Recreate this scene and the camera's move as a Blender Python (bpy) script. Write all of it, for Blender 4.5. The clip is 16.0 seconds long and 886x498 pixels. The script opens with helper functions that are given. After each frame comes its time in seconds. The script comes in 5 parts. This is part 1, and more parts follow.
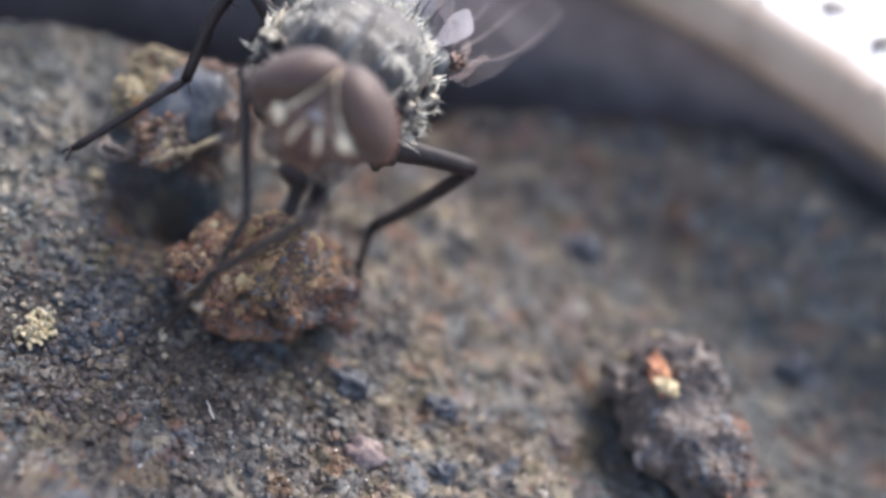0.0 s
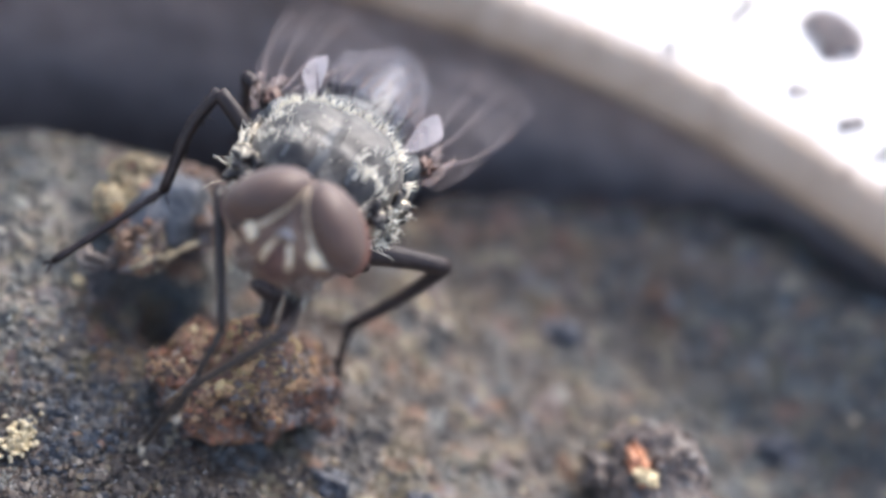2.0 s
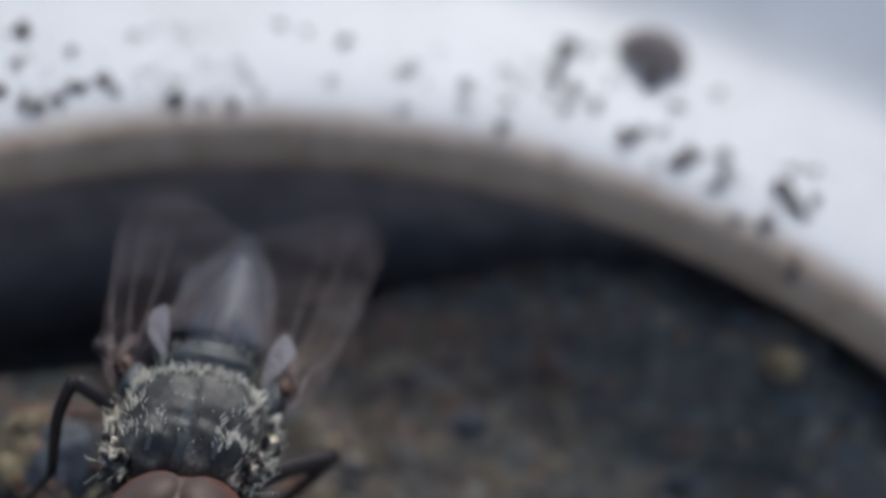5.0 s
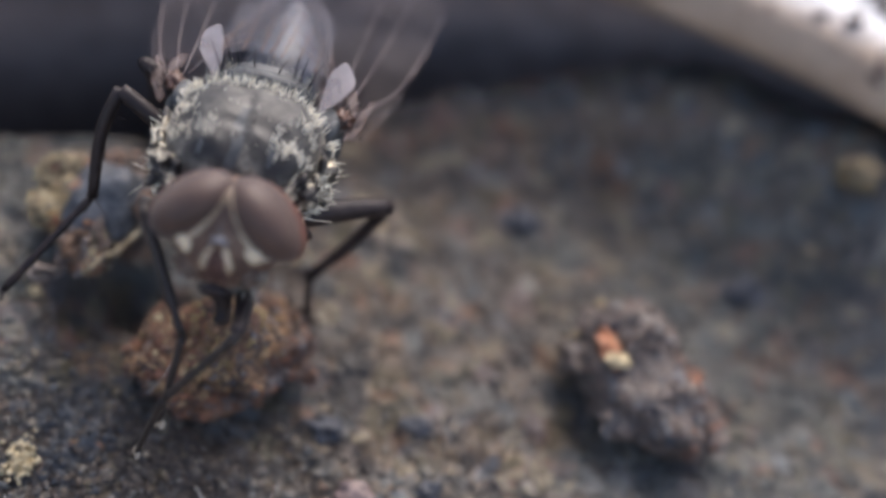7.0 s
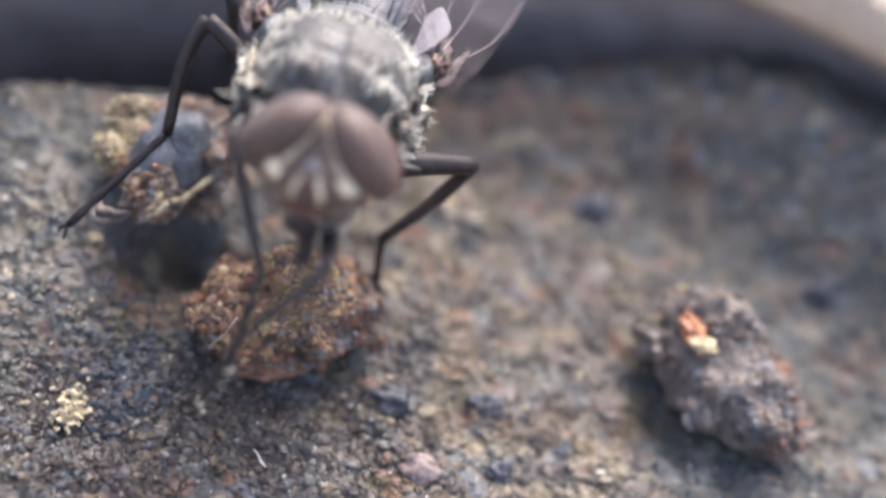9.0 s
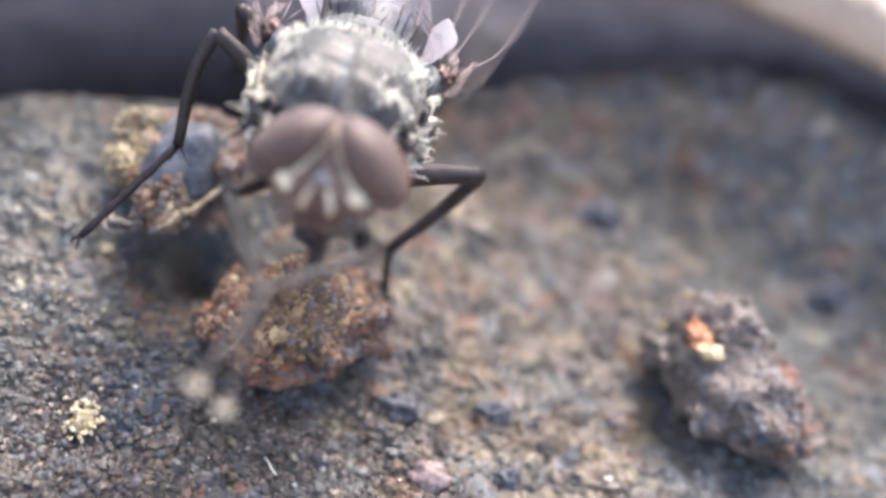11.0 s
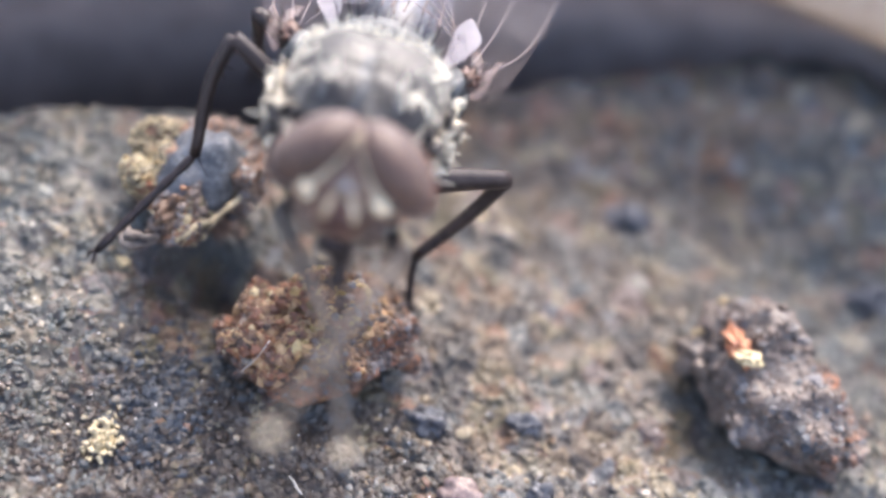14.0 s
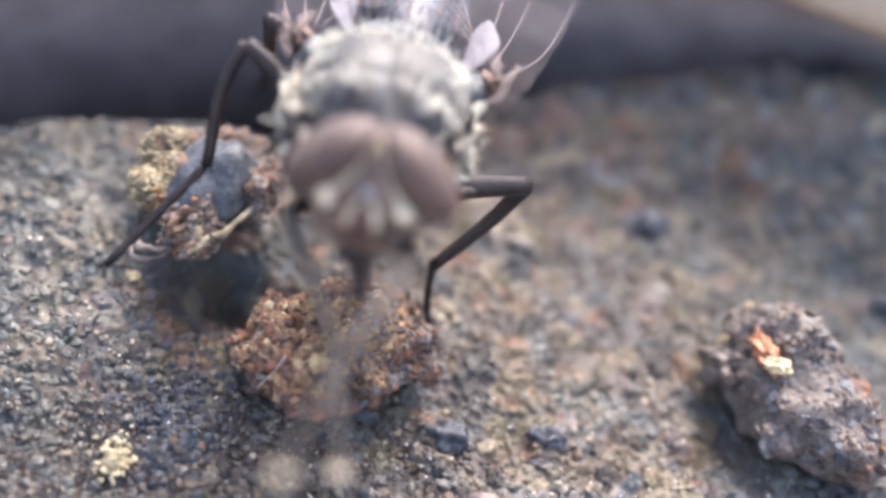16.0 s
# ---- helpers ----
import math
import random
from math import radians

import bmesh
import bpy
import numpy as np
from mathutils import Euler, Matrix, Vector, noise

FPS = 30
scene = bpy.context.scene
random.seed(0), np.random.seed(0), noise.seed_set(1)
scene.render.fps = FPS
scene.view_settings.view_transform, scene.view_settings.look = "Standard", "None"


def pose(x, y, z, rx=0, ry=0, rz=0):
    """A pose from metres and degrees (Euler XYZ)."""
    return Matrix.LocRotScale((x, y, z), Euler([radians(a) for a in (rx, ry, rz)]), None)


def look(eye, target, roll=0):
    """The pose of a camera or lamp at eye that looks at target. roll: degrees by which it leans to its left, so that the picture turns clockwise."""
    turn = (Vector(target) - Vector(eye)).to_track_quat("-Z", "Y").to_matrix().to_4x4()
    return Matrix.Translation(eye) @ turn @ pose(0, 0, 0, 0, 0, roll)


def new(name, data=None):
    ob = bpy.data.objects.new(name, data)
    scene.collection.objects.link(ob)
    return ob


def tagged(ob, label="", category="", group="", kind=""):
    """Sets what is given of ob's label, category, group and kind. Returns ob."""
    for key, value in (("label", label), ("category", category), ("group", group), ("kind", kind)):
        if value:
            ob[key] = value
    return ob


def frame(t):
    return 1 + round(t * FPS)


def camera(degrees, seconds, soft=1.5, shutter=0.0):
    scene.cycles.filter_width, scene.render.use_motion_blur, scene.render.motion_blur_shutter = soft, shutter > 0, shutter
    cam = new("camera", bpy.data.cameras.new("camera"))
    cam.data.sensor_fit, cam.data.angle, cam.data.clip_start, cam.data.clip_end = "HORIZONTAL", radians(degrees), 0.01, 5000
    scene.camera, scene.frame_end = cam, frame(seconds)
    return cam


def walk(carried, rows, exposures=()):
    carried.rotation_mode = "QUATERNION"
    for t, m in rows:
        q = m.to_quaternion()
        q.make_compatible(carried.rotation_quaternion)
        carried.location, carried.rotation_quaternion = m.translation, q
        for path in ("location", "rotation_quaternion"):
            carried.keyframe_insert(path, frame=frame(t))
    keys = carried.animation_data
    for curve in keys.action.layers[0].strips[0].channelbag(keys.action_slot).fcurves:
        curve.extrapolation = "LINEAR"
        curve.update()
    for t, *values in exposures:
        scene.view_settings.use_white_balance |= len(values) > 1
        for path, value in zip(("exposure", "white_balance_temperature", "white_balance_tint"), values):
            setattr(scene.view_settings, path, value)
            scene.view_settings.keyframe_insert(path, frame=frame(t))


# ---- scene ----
MM = 0.001

# ---- camera ----
cam = camera(50.0, 16.0, soft=3.2)
cam.data.dof.use_dof = True
cam.data.dof.focus_distance = 20.4 * MM
cam.data.dof.aperture_fstop = 27.0

# seconds; place in millimetres; turn in degrees
PATH = [
    (0.0, 2.073, -15.888, 18.415, 42.19, -18.95, 18.08),
    (0.5, 2.735, -15.374, 18.427, 42.12, -17.63, 18.88),
    (1.0, 2.191, -15.144, 18.671, 44.06, -18.15, 17.99),
    (1.5, 1.893, -15.166, 18.852, 45.24, -18.31, 17.20),
    (2.0, 2.058, -15.347, 19.543, 45.76, -18.03, 16.78),
    (2.5, 1.886, -15.566, 20.774, 46.02, -19.44, 13.78),
    (3.0, 3.710, -15.037, 22.967, 47.67, -16.81, 12.78),
    (3.2, 3.235, -14.525, 23.358, 48.70, -16.93, 11.36),
    (5.3, 2.166, -10.735, 26.048, 40.99, -8.32, 3.84),
    (5.5, 2.540, -10.980, 25.721, 40.81, -7.76, 4.38),
    (6.0, 1.709, -11.508, 24.393, 38.54, -9.26, 3.53),
    (6.2, 1.777, -11.943, 23.124, 38.53, -10.56, 4.44),
    (6.5, 2.003, -12.966, 22.387, 38.78, -10.40, 5.22),
    (7.0, 2.040, -13.528, 21.618, 37.65, -10.96, 6.82),
    (7.5, 1.320, -14.482, 20.185, 39.45, -13.08, 6.99),
    (8.0, 1.039, -14.398, 19.821, 39.03, -13.57, 8.35),
    (8.5, 0.628, -14.210, 19.545, 38.88, -13.70, 8.93),
    (9.0, 0.971, -14.375, 19.234, 39.59, -12.36, 9.75),
    (11.5, 0.790, -14.414, 19.464, 39.92, -11.86, 9.59),
    (12.0, 0.638, -14.337, 19.343, 40.14, -11.69, 9.27),
    (12.5, 0.680, -14.189, 19.301, 39.92, -11.15, 9.29),
    (13.0, 0.615, -14.077, 19.141, 39.94, -11.01, 9.26),
    (13.5, 0.657, -14.020, 19.023, 40.08, -10.73, 9.41),
    (14.0, 0.689, -13.980, 18.859, 40.32, -10.52, 9.59),
    (14.5, 0.658, -13.776, 18.883, 39.96, -10.31, 9.78),
    (15.0, 0.505, -13.788, 18.574, 40.43, -10.52, 9.59),
    (15.5, 0.333, -13.687, 18.361, 40.50, -10.50, 9.23),
    (16.0, 0.296, -13.702, 18.316, 41.12, -10.00, 8.89),
]
EXPOSURES = [(0.0, 1.32, 6120, 12), (1.0, 1.42, 6120, 12), (2.5, 1.45, 6130, 12), (3.2, 0.84, 6100, 11), (5.3, -0.15, 5850, 7), (6.2, 0.01, 5950, 8), (7.0, 0.70, 6300, 14), (8.0, 1.39, 6300, 15), (9.0, 1.64, 6300, 15), (11.3, 1.94, 6310, 15), (16.0, 1.94, 6310, 15)]
walk(cam, [(t, pose(x * MM, y * MM, z * MM, a, b, c)) for t, x, y, z, a, b, c in PATH], EXPOSURES)

# ---- light ----
SUN_TURN, SUN_HEIGHT = 6.0, 49.0      # degrees: from +y towards +x, and above the ground
world = bpy.data.worlds.new("daylight")
scene.world = world
world.use_nodes = True
wn = world.node_tree.nodes
sky = wn.new("ShaderNodeTexSky")
sky.sky_type, sky.sun_disc = "NISHITA", False
sky.sun_elevation, sky.sun_rotation = radians(SUN_HEIGHT), radians(SUN_TURN)
world.node_tree.links.new(sky.outputs[0], wn["Background"].inputs[0])
sky.air_density, sky.dust_density, sky.ozone_density = 1.0, 4.0, 0.5
wn["Background"].inputs[1].default_value = 0.15
sun = new("sun", bpy.data.lights.new("sun", "SUN"))
sun.data.energy, sun.data.angle, sun.data.color = 1.25, radians(36), (1.0, 0.96, 0.92)
a, b = radians(SUN_TURN), radians(SUN_HEIGHT)
sun.matrix_world = look((math.sin(a) * math.cos(b), math.cos(a) * math.cos(b), math.sin(b)), (0, 0, 0))


# ---- materials ----
def material(name):
    m = bpy.data.materials.new(name)
    m.use_nodes = True
    return m, m.node_tree.nodes, m.node_tree.links, m.node_tree.nodes["Principled BSDF"]


def texture(nodes, links, kind, per_mm, detail=4.0):
    """A noise or cell texture with a grain of the given number to the millimetre."""
    place = nodes.new("ShaderNodeTexCoord")
    tex = nodes.new("ShaderNodeTex" + kind)
    tex.inputs["Scale"].default_value = per_mm / MM
    if kind == "Noise":
        tex.inputs["Detail"].default_value = detail
    links.new(place.outputs["Object"], tex.inputs["Vector"])
    return tex


def ramp(nodes, links, source, stops):
    r = nodes.new("ShaderNodeValToRGB")
    el = r.color_ramp.elements
    while len(el) < len(stops):
        el.new(0.5)
    for e, (at, colour) in zip(el, stops):
        e.position, e.color = at, (*colour, 1)
    links.new(source, r.inputs[0])
    return r.outputs[0]


def mixed(nodes, links, kind, factor, one, two):
    m = nodes.new("ShaderNodeMix")
    m.data_type, m.blend_type = "RGBA", kind
    if isinstance(factor, float):
        m.inputs[0].default_value = factor
    else:
        links.new(factor, m.inputs[0])
    for socket, v in ((m.inputs[6], one), (m.inputs[7], two)):
        if isinstance(v, tuple):
            socket.default_value = (*v, 1)
        else:
            links.new(v, socket)
    return m.outputs[2]


def relief(nodes, links, bsdf, height, depth_mm, strength=0.6):
    bump = nodes.new("ShaderNodeBump")
    bump.inputs["Strength"].default_value = strength
    bump.inputs["Distance"].default_value = depth_mm * MM
    links.new(height, bump.inputs["Height"])
    links.new(bump.outputs[0], bsdf.inputs["Normal"])


def simple(name, stops, per_mm, rough=0.6, depth=0.02, metal=0.0, detail=5.0, fine=None, spec=0.5, sheen=0.0):
    m, n, l, p = material(name)
    t = texture(n, l, "Noise", per_mm, detail)
    colour = ramp(n, l, t.outputs[0], stops)
    if fine:
        f = texture(n, l, "Noise", fine, 3.0)
        colour = mixed(n, l, "OVERLAY", 0.55, colour, ramp(n, l, f.outputs[0], [(0.3, (0.15, 0.15, 0.15)), (0.7, (0.85, 0.85, 0.85))]))
    l.new(colour, p.inputs["Base Color"])
    p.inputs["Roughness"].default_value, p.inputs["Metallic"].default_value = rough, metal
    p.inputs["Specular IOR Level"].default_value = spec
    p.inputs["Sheen Weight"].default_value, p.inputs["Sheen Roughness"].default_value = sheen, 0.45
    p.inputs["Sheen Tint"].default_value = (1.0, 0.93, 0.82, 1)
    if depth:
        relief(n, l, p, t.outputs[0], depth)
    return m


def mottle(n, l):
    """Soft patches a millimetre wide: brown, lilac grey, rust and cream."""
    place = n.new("ShaderNodeTexCoord")
    bend = texture(n, l, "Noise", 1.3, 3.0)
    shift = n.new("ShaderNodeVectorMath")
    shift.operation = "MULTIPLY_ADD"
    shift.inputs[1].default_value = (0.9 * MM, 0.9 * MM, 0.9 * MM)
    l.new(bend.outputs["Color"], shift.inputs[0])
    l.new(place.outputs["Object"], shift.inputs[2])
    cell = n.new("ShaderNodeTexVoronoi")
    cell.feature = "SMOOTH_F1"
    cell.inputs["Smoothness"].default_value = 0.3
    cell.inputs["Scale"].default_value = 1.5 / MM
    l.new(shift.outputs[0], cell.inputs["Vector"])
    part_of = n.new("ShaderNodeSeparateColor")
    l.new(cell.outputs["Color"], part_of.inputs[0])
    return ramp(n, l, part_of.outputs[0], [(0.08, (0.016, 0.015, 0.016)), (0.22, (0.066, 0.046, 0.031)), (0.38, (0.066, 0.080, 0.084)), (0.52, (0.094, 0.062, 0.036)), (0.64, (0.122, 0.102, 0.054)), (0.75, (0.155, 0.066, 0.034)), (0.86, (0.096, 0.118, 0.134)), (0.95, (0.25, 0.205, 0.130))])


def pale_crust(n, l):
    """Where a pale grey-green crust lies: in patches, more of it away from the pot's middle."""
    place = n.new("ShaderNodeTexCoord")
    xyz = n.new("ShaderNodeSeparateXYZ")
    l.new(place.outputs["Object"], xyz.inputs[0])
    out = n.new("ShaderNodeMath")
    out.operation = "MULTIPLY_ADD"
    out.inputs[1].default_value, out.inputs[2].default_value = -1 / MM, -1.0
    l.new(xyz.outputs[0], out.inputs[0])
    side = n.new("ShaderNodeMath")
    side.operation = "MAXIMUM"
    side.inputs[1].default_value = 0.0
    other = n.new("ShaderNodeMath")
    other.operation = "MULTIPLY_ADD"
    other.inputs[1].default_value, other.inputs[2].default_value = 0.75 / MM, -3.0
    l.new(xyz.outputs[0], other.inputs[0])
    most = n.new("ShaderNodeMath")
    most.operation = "MAXIMUM"
    l.new(out.outputs[0], most.inputs[0])
    l.new(other.outputs[0], most.inputs[1])
    l.new(most.outputs[0], side.inputs[0])
    out = side
    far = n.new("ShaderNodeMath")
    far.operation = "MULTIPLY"
    l.new(out.outputs[0], far.inputs[0])
    l.new(out.outputs[0], far.inputs[1])
    big = texture(n, l, "Noise", 0.30, 3.0)
    both = n.new("ShaderNodeMath")
    both.operation = "MULTIPLY_ADD"
    both.inputs[1].default_value = 0.010
    l.new(far.outputs[0], both.inputs[0])
    l.new(big.outputs[0], both.inputs[2])
    return ramp(n, l, both.outputs[0], [(0.52, (0, 0, 0)), (0.74, (0.75, 0.75, 0.75))])


def grains(name, stops, rough=0.55, tint=None, own=0.5, each=False):
    """Grains that each have a colour of their own."""
    m, n, l, p = material(name)
    g = n.new("ShaderNodeObjectInfo" if each else "ShaderNodeNewGeometry")
    patch = texture(n, l, "Noise", 1.1, 3.0)
    spread = n.new("ShaderNodeMath")
    spread.operation = "MULTIPLY_ADD"
    spread.inputs[1].default_value, spread.inputs[2].default_value = 1.5, -0.5
    l.new(patch.outputs[0], spread.inputs[0])
    both = n.new("ShaderNodeMix")
    both.inputs[0].default_value = own
    l.new(spread.outputs[0], both.inputs[2])
    l.new(g.outputs["Random" if each else "Random Per Island"], both.inputs[3])
    colour = ramp(n, l, both.outputs[0], stops)
    f = texture(n, l, "Noise", 14.0, 3.0)
    colour = mixed(n, l, "OVERLAY", 0.3, colour, ramp(n, l, f.outputs[0], [(0.3, (0.25, 0.25, 0.25)), (0.7, (0.75, 0.75, 0.75))]))
    if tint:
        colour = mixed(n, l, "MIX", 0.72, colour, mottle(n, l))
        colour = mixed(n, l, "MIX", pale_crust(n, l), colour, tint)
    l.new(colour, p.inputs["Base Color"])
    p.inputs["Roughness"].default_value = rough
    relief(n, l, p, f.outputs[0], 0.02, 0.5)
    return m


def soil_material():
    m, n, l, p = material("crusted soil")
    cells = texture(n, l, "Voronoi", 3.2)
    fine = texture(n, l, "Noise", 4.2, 5.0)
    patch = texture(n, l, "Noise", 0.8, 4.0)
    shade = texture(n, l, "Noise", 1.7, 3.0)
    base = ramp(n, l, fine.outputs[0], [(0.28, (0.022, 0.019, 0.017)), (0.45, (0.075, 0.059, 0.044)), (0.58, (0.131, 0.106, 0.080)), (0.75, (0.235, 0.200, 0.157))])
    grain = ramp(n, l, cells.outputs["Color"], [(0.2, (0.26, 0.25, 0.26)), (0.8, (0.72, 0.66, 0.6))])
    base = mixed(n, l, "OVERLAY", 0.6, base, grain)
    ochre = ramp(n, l, patch.outputs[0], [(0.5, (0, 0, 0)), (0.64, (0.6, 0.6, 0.6))])
    base = mixed(n, l, "MIX", ochre, base, (0.174, 0.104, 0.059))
    cold = pale_crust(n, l)
    base = mixed(n, l, "MIX", cold, base, (0.084, 0.102, 0.102))
    base = mixed(n, l, "MIX", 0.7, base, mottle(n, l))
    dark = ramp(n, l, shade.outputs[0], [(0.36, (0.55, 0.55, 0.55)), (0.48, (0, 0, 0))])
    base = mixed(n, l, "MIX", dark, base, (0.030, 0.028, 0.030))
    l.new(base, p.inputs["Base Color"])
    p.inputs["Roughness"].default_value = 0.55
    relief(n, l, p, fine.outputs[0], 0.06, 0.6)
    return m


SOIL = soil_material()
SOIL_GRAIN = grains("soil grain", [(0.0, (0.026, 0.023, 0.022)), (0.2, (0.055, 0.043, 0.033)), (0.42, (0.088, 0.068, 0.047)), (0.62, (0.125, 0.102, 0.070)), (0.76, (0.110, 0.112, 0.110)), (0.88, (0.165, 0.092, 0.050)), (1.0, (0.235, 0.205, 0.155))], 0.45, (0.080, 0.086, 0.078), own=0.7)
COARSE_GRAIN = grains("coarse soil grain", [(0.0, (0.047, 0.041, 0.039)), (0.14, (0.067, 0.057, 0.047)), (0.35, (0.092, 0.075, 0.057)), (0.55, (0.123, 0.101, 0.077)), (0.7, (0.118, 0.116, 0.115)), (0.82, (0.154, 0.129, 0.098)), (0.93, (0.149, 0.091, 0.057)), (1.0, (0.204, 0.186, 0.165))], 0.5, (0.110, 0.127, 0.122))
STONE = grains("soil stone", [(0.0, (0.068, 0.060, 0.056)), (0.14, (0.080, 0.068, 0.056)), (0.35, (0.092, 0.075, 0.057)), (0.55, (0.123, 0.101, 0.077)), (0.7, (0.118, 0.116, 0.115)), (0.82, (0.154, 0.129, 0.098)), (0.93, (0.149, 0.091, 0.057)), (1.0, (0.204, 0.186, 0.165))], 0.5, own=0.8, each=True)
# dark brown soil; its colour also stands in for shade below the rust lump
BROWN_SHADE_GRAIN = grains("dark brown soil and shade grain", [(0.0, (0.022, 0.017, 0.014)), (0.5, (0.056, 0.040, 0.028)), (0.85, (0.090, 0.066, 0.044)), (1.0, (0.14, 0.11, 0.075))], 0.4)
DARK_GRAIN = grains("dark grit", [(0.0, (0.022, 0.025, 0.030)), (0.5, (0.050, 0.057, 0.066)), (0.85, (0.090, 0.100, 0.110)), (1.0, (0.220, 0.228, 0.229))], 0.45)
RUST_GRAIN = grains("rust grain", [(0.0, (0.047, 0.033, 0.025)), (0.2, (0.114, 0.063, 0.042)), (0.40, (0.207, 0.089, 0.049)), (0.58, (0.295, 0.124, 0.062)), (0.74, (0.342, 0.212, 0.108)), (0.88, (0.435, 0.330, 0.181)), (1.0, (0.538, 0.482, 0.328))], 0.5, own=0.5)
RUST_CORE = simple("rust core", [(0.3, (0.041, 0.032, 0.025)), (0.45, (0.119, 0.074, 0.048)), (0.58, (0.204, 0.102, 0.060)), (0.72, (0.272, 0.189, 0.098))], 1.6, 0.65, 0.15, fine=8.0)
BROWN_CORE = simple("brown core", [(0.3, (0.066, 0.056, 0.051)), (0.48, (0.138, 0.110, 0.090)), (0.62, (0.182, 0.159, 0.136)), (0.75, (0.264, 0.151, 0.094))], 1.8, 0.65, 0.2, fine=7.0)
OCHRE_GRAIN = grains("ochre grain", [(0.0, (0.100, 0.064, 0.030)), (0.25, (0.235, 0.158, 0.066)), (0.55, (0.400, 0.285, 0.118)), (0.85, (0.51, 0.39, 0.185)), (1.0, (0.60, 0.50, 0.30))], 0.5, own=0.5)
BROWN_GRAIN = grains("brown grain", [(0.0, (0.034, 0.030, 0.032)), (0.22, (0.085, 0.064, 0.054)), (0.42, (0.165, 0.120, 0.092)), (0.58, (0.165, 0.158, 0.156)), (0.74, (0.235, 0.175, 0.132)), (0.90, (0.300, 0.125, 0.060)), (1.0, (0.38, 0.31, 0.25))], 0.5, own=0.55)
LUMP_GRAIN = grains("lump grain", [(0.0, (0.067, 0.054, 0.048)), (0.25, (0.118, 0.090, 0.074)), (0.45, (0.168, 0.129, 0.101)), (0.6, (0.146, 0.152, 0.155)), (0.78, (0.213, 0.167, 0.129)), (0.92, (0.269, 0.138, 0.081)), (1.0, (0.314, 0.265, 0.213))], 0.5, own=0.5)
KHAKI_GRAIN = grains("khaki grain", [(0.0, (0.070, 0.054, 0.034)), (0.25, (0.185, 0.148, 0.085)), (0.55, (0.325, 0.268, 0.155)), (0.85, (0.45, 0.385, 0.24)), (1.0, (0.58, 0.52, 0.36))], 0.5, own=0.5)
TAN_GRAIN = grains("tan grain", [(0.0, (0.085, 0.050, 0.031)), (0.25, (0.230, 0.132, 0.070)), (0.55, (0.385, 0.240, 0.115)), (0.85, (0.50, 0.345, 0.18)), (1.0, (0.60, 0.47, 0.29))], 0.5, own=0.55)
CRUMB_RUST = grains("rust crumb", [(0.0, (0.104, 0.056, 0.039)), (0.35, (0.205, 0.084, 0.046)), (0.7, (0.320, 0.124, 0.056)), (1.0, (0.360, 0.200, 0.092))], 0.5, own=0.85, each=True)
CRUMB_OCHRE = grains("ochre crumb", [(0.0, (0.21, 0.145, 0.065)), (0.5, (0.37, 0.265, 0.12)), (1.0, (0.50, 0.42, 0.27))], 0.5, own=0.85, each=True)
CRUMB_TAN = grains("tan crumb", [(0.0, (0.115, 0.085, 0.068)), (0.5, (0.21, 0.16, 0.125)), (1.0, (0.34, 0.28, 0.22))], 0.5, own=0.85, each=True)
CRUMB_GREY = grains("grey crumb", [(0.0, (0.070, 0.066, 0.070)), (0.5, (0.135, 0.128, 0.13)), (1.0, (0.185, 0.19, 0.20))], 0.45, own=0.85, each=True)
CREAM_GRAIN = grains("cream grain", [(0.0, (0.484, 0.370, 0.194)), (0.5, (0.634, 0.528, 0.317)), (1.0, (0.722, 0.651, 0.484))], 0.6)
MICA = simple("mica", [(0.3, (0.45, 0.43, 0.40)), (0.7, (0.65, 0.64, 0.62))], 4.0, 0.3, 0.0, metal=0.3)
SLATE = simple("slate pebble", [(0.3, (0.042, 0.047, 0.055)), (0.5, (0.092, 0.100, 0.110)), (0.7, (0.165, 0.168, 0.174))], 1.9, 0.55, 0.18, fine=9.0)
DARK_STONE = simple("dark stone", [(0.3, (0.030, 0.032, 0.038)), (0.55, (0.074, 0.078, 0.088)), (0.75, (0.190, 0.190, 0.200))], 3.0, 0.55, 0.12, fine=10.0)
KHAKI = simple("pale ochre sliver", [(0.3, (0.16, 0.125, 0.075)), (0.5, (0.29, 0.235, 0.14)), (0.72, (0.42, 0.36, 0.24))], 3.0, 0.6, 0.08, fine=9.0)
RUSTY = simple("dull orange chunk", [(0.3, (0.050, 0.030, 0.021)), (0.5, (0.115, 0.068, 0.042)), (0.72, (0.21, 0.135, 0.08))], 2.2, 0.6, 0.12, fine=8.0)
PINK_STONE = simple("pink quartz", [(0.3, (0.130, 0.092, 0.084)), (0.5, (0.200, 0.150, 0.138)), (0.7, (0.280, 0.225, 0.195))], 2.4, 0.6, 0.12, fine=9.0)
ORANGE = simple("orange flake", [(0.3, (0.24, 0.085, 0.042)), (0.55, (0.36, 0.150, 0.070)), (0.8, (0.46, 0.30, 0.16))], 3.0, 0.5, 0.06, fine=8.0)



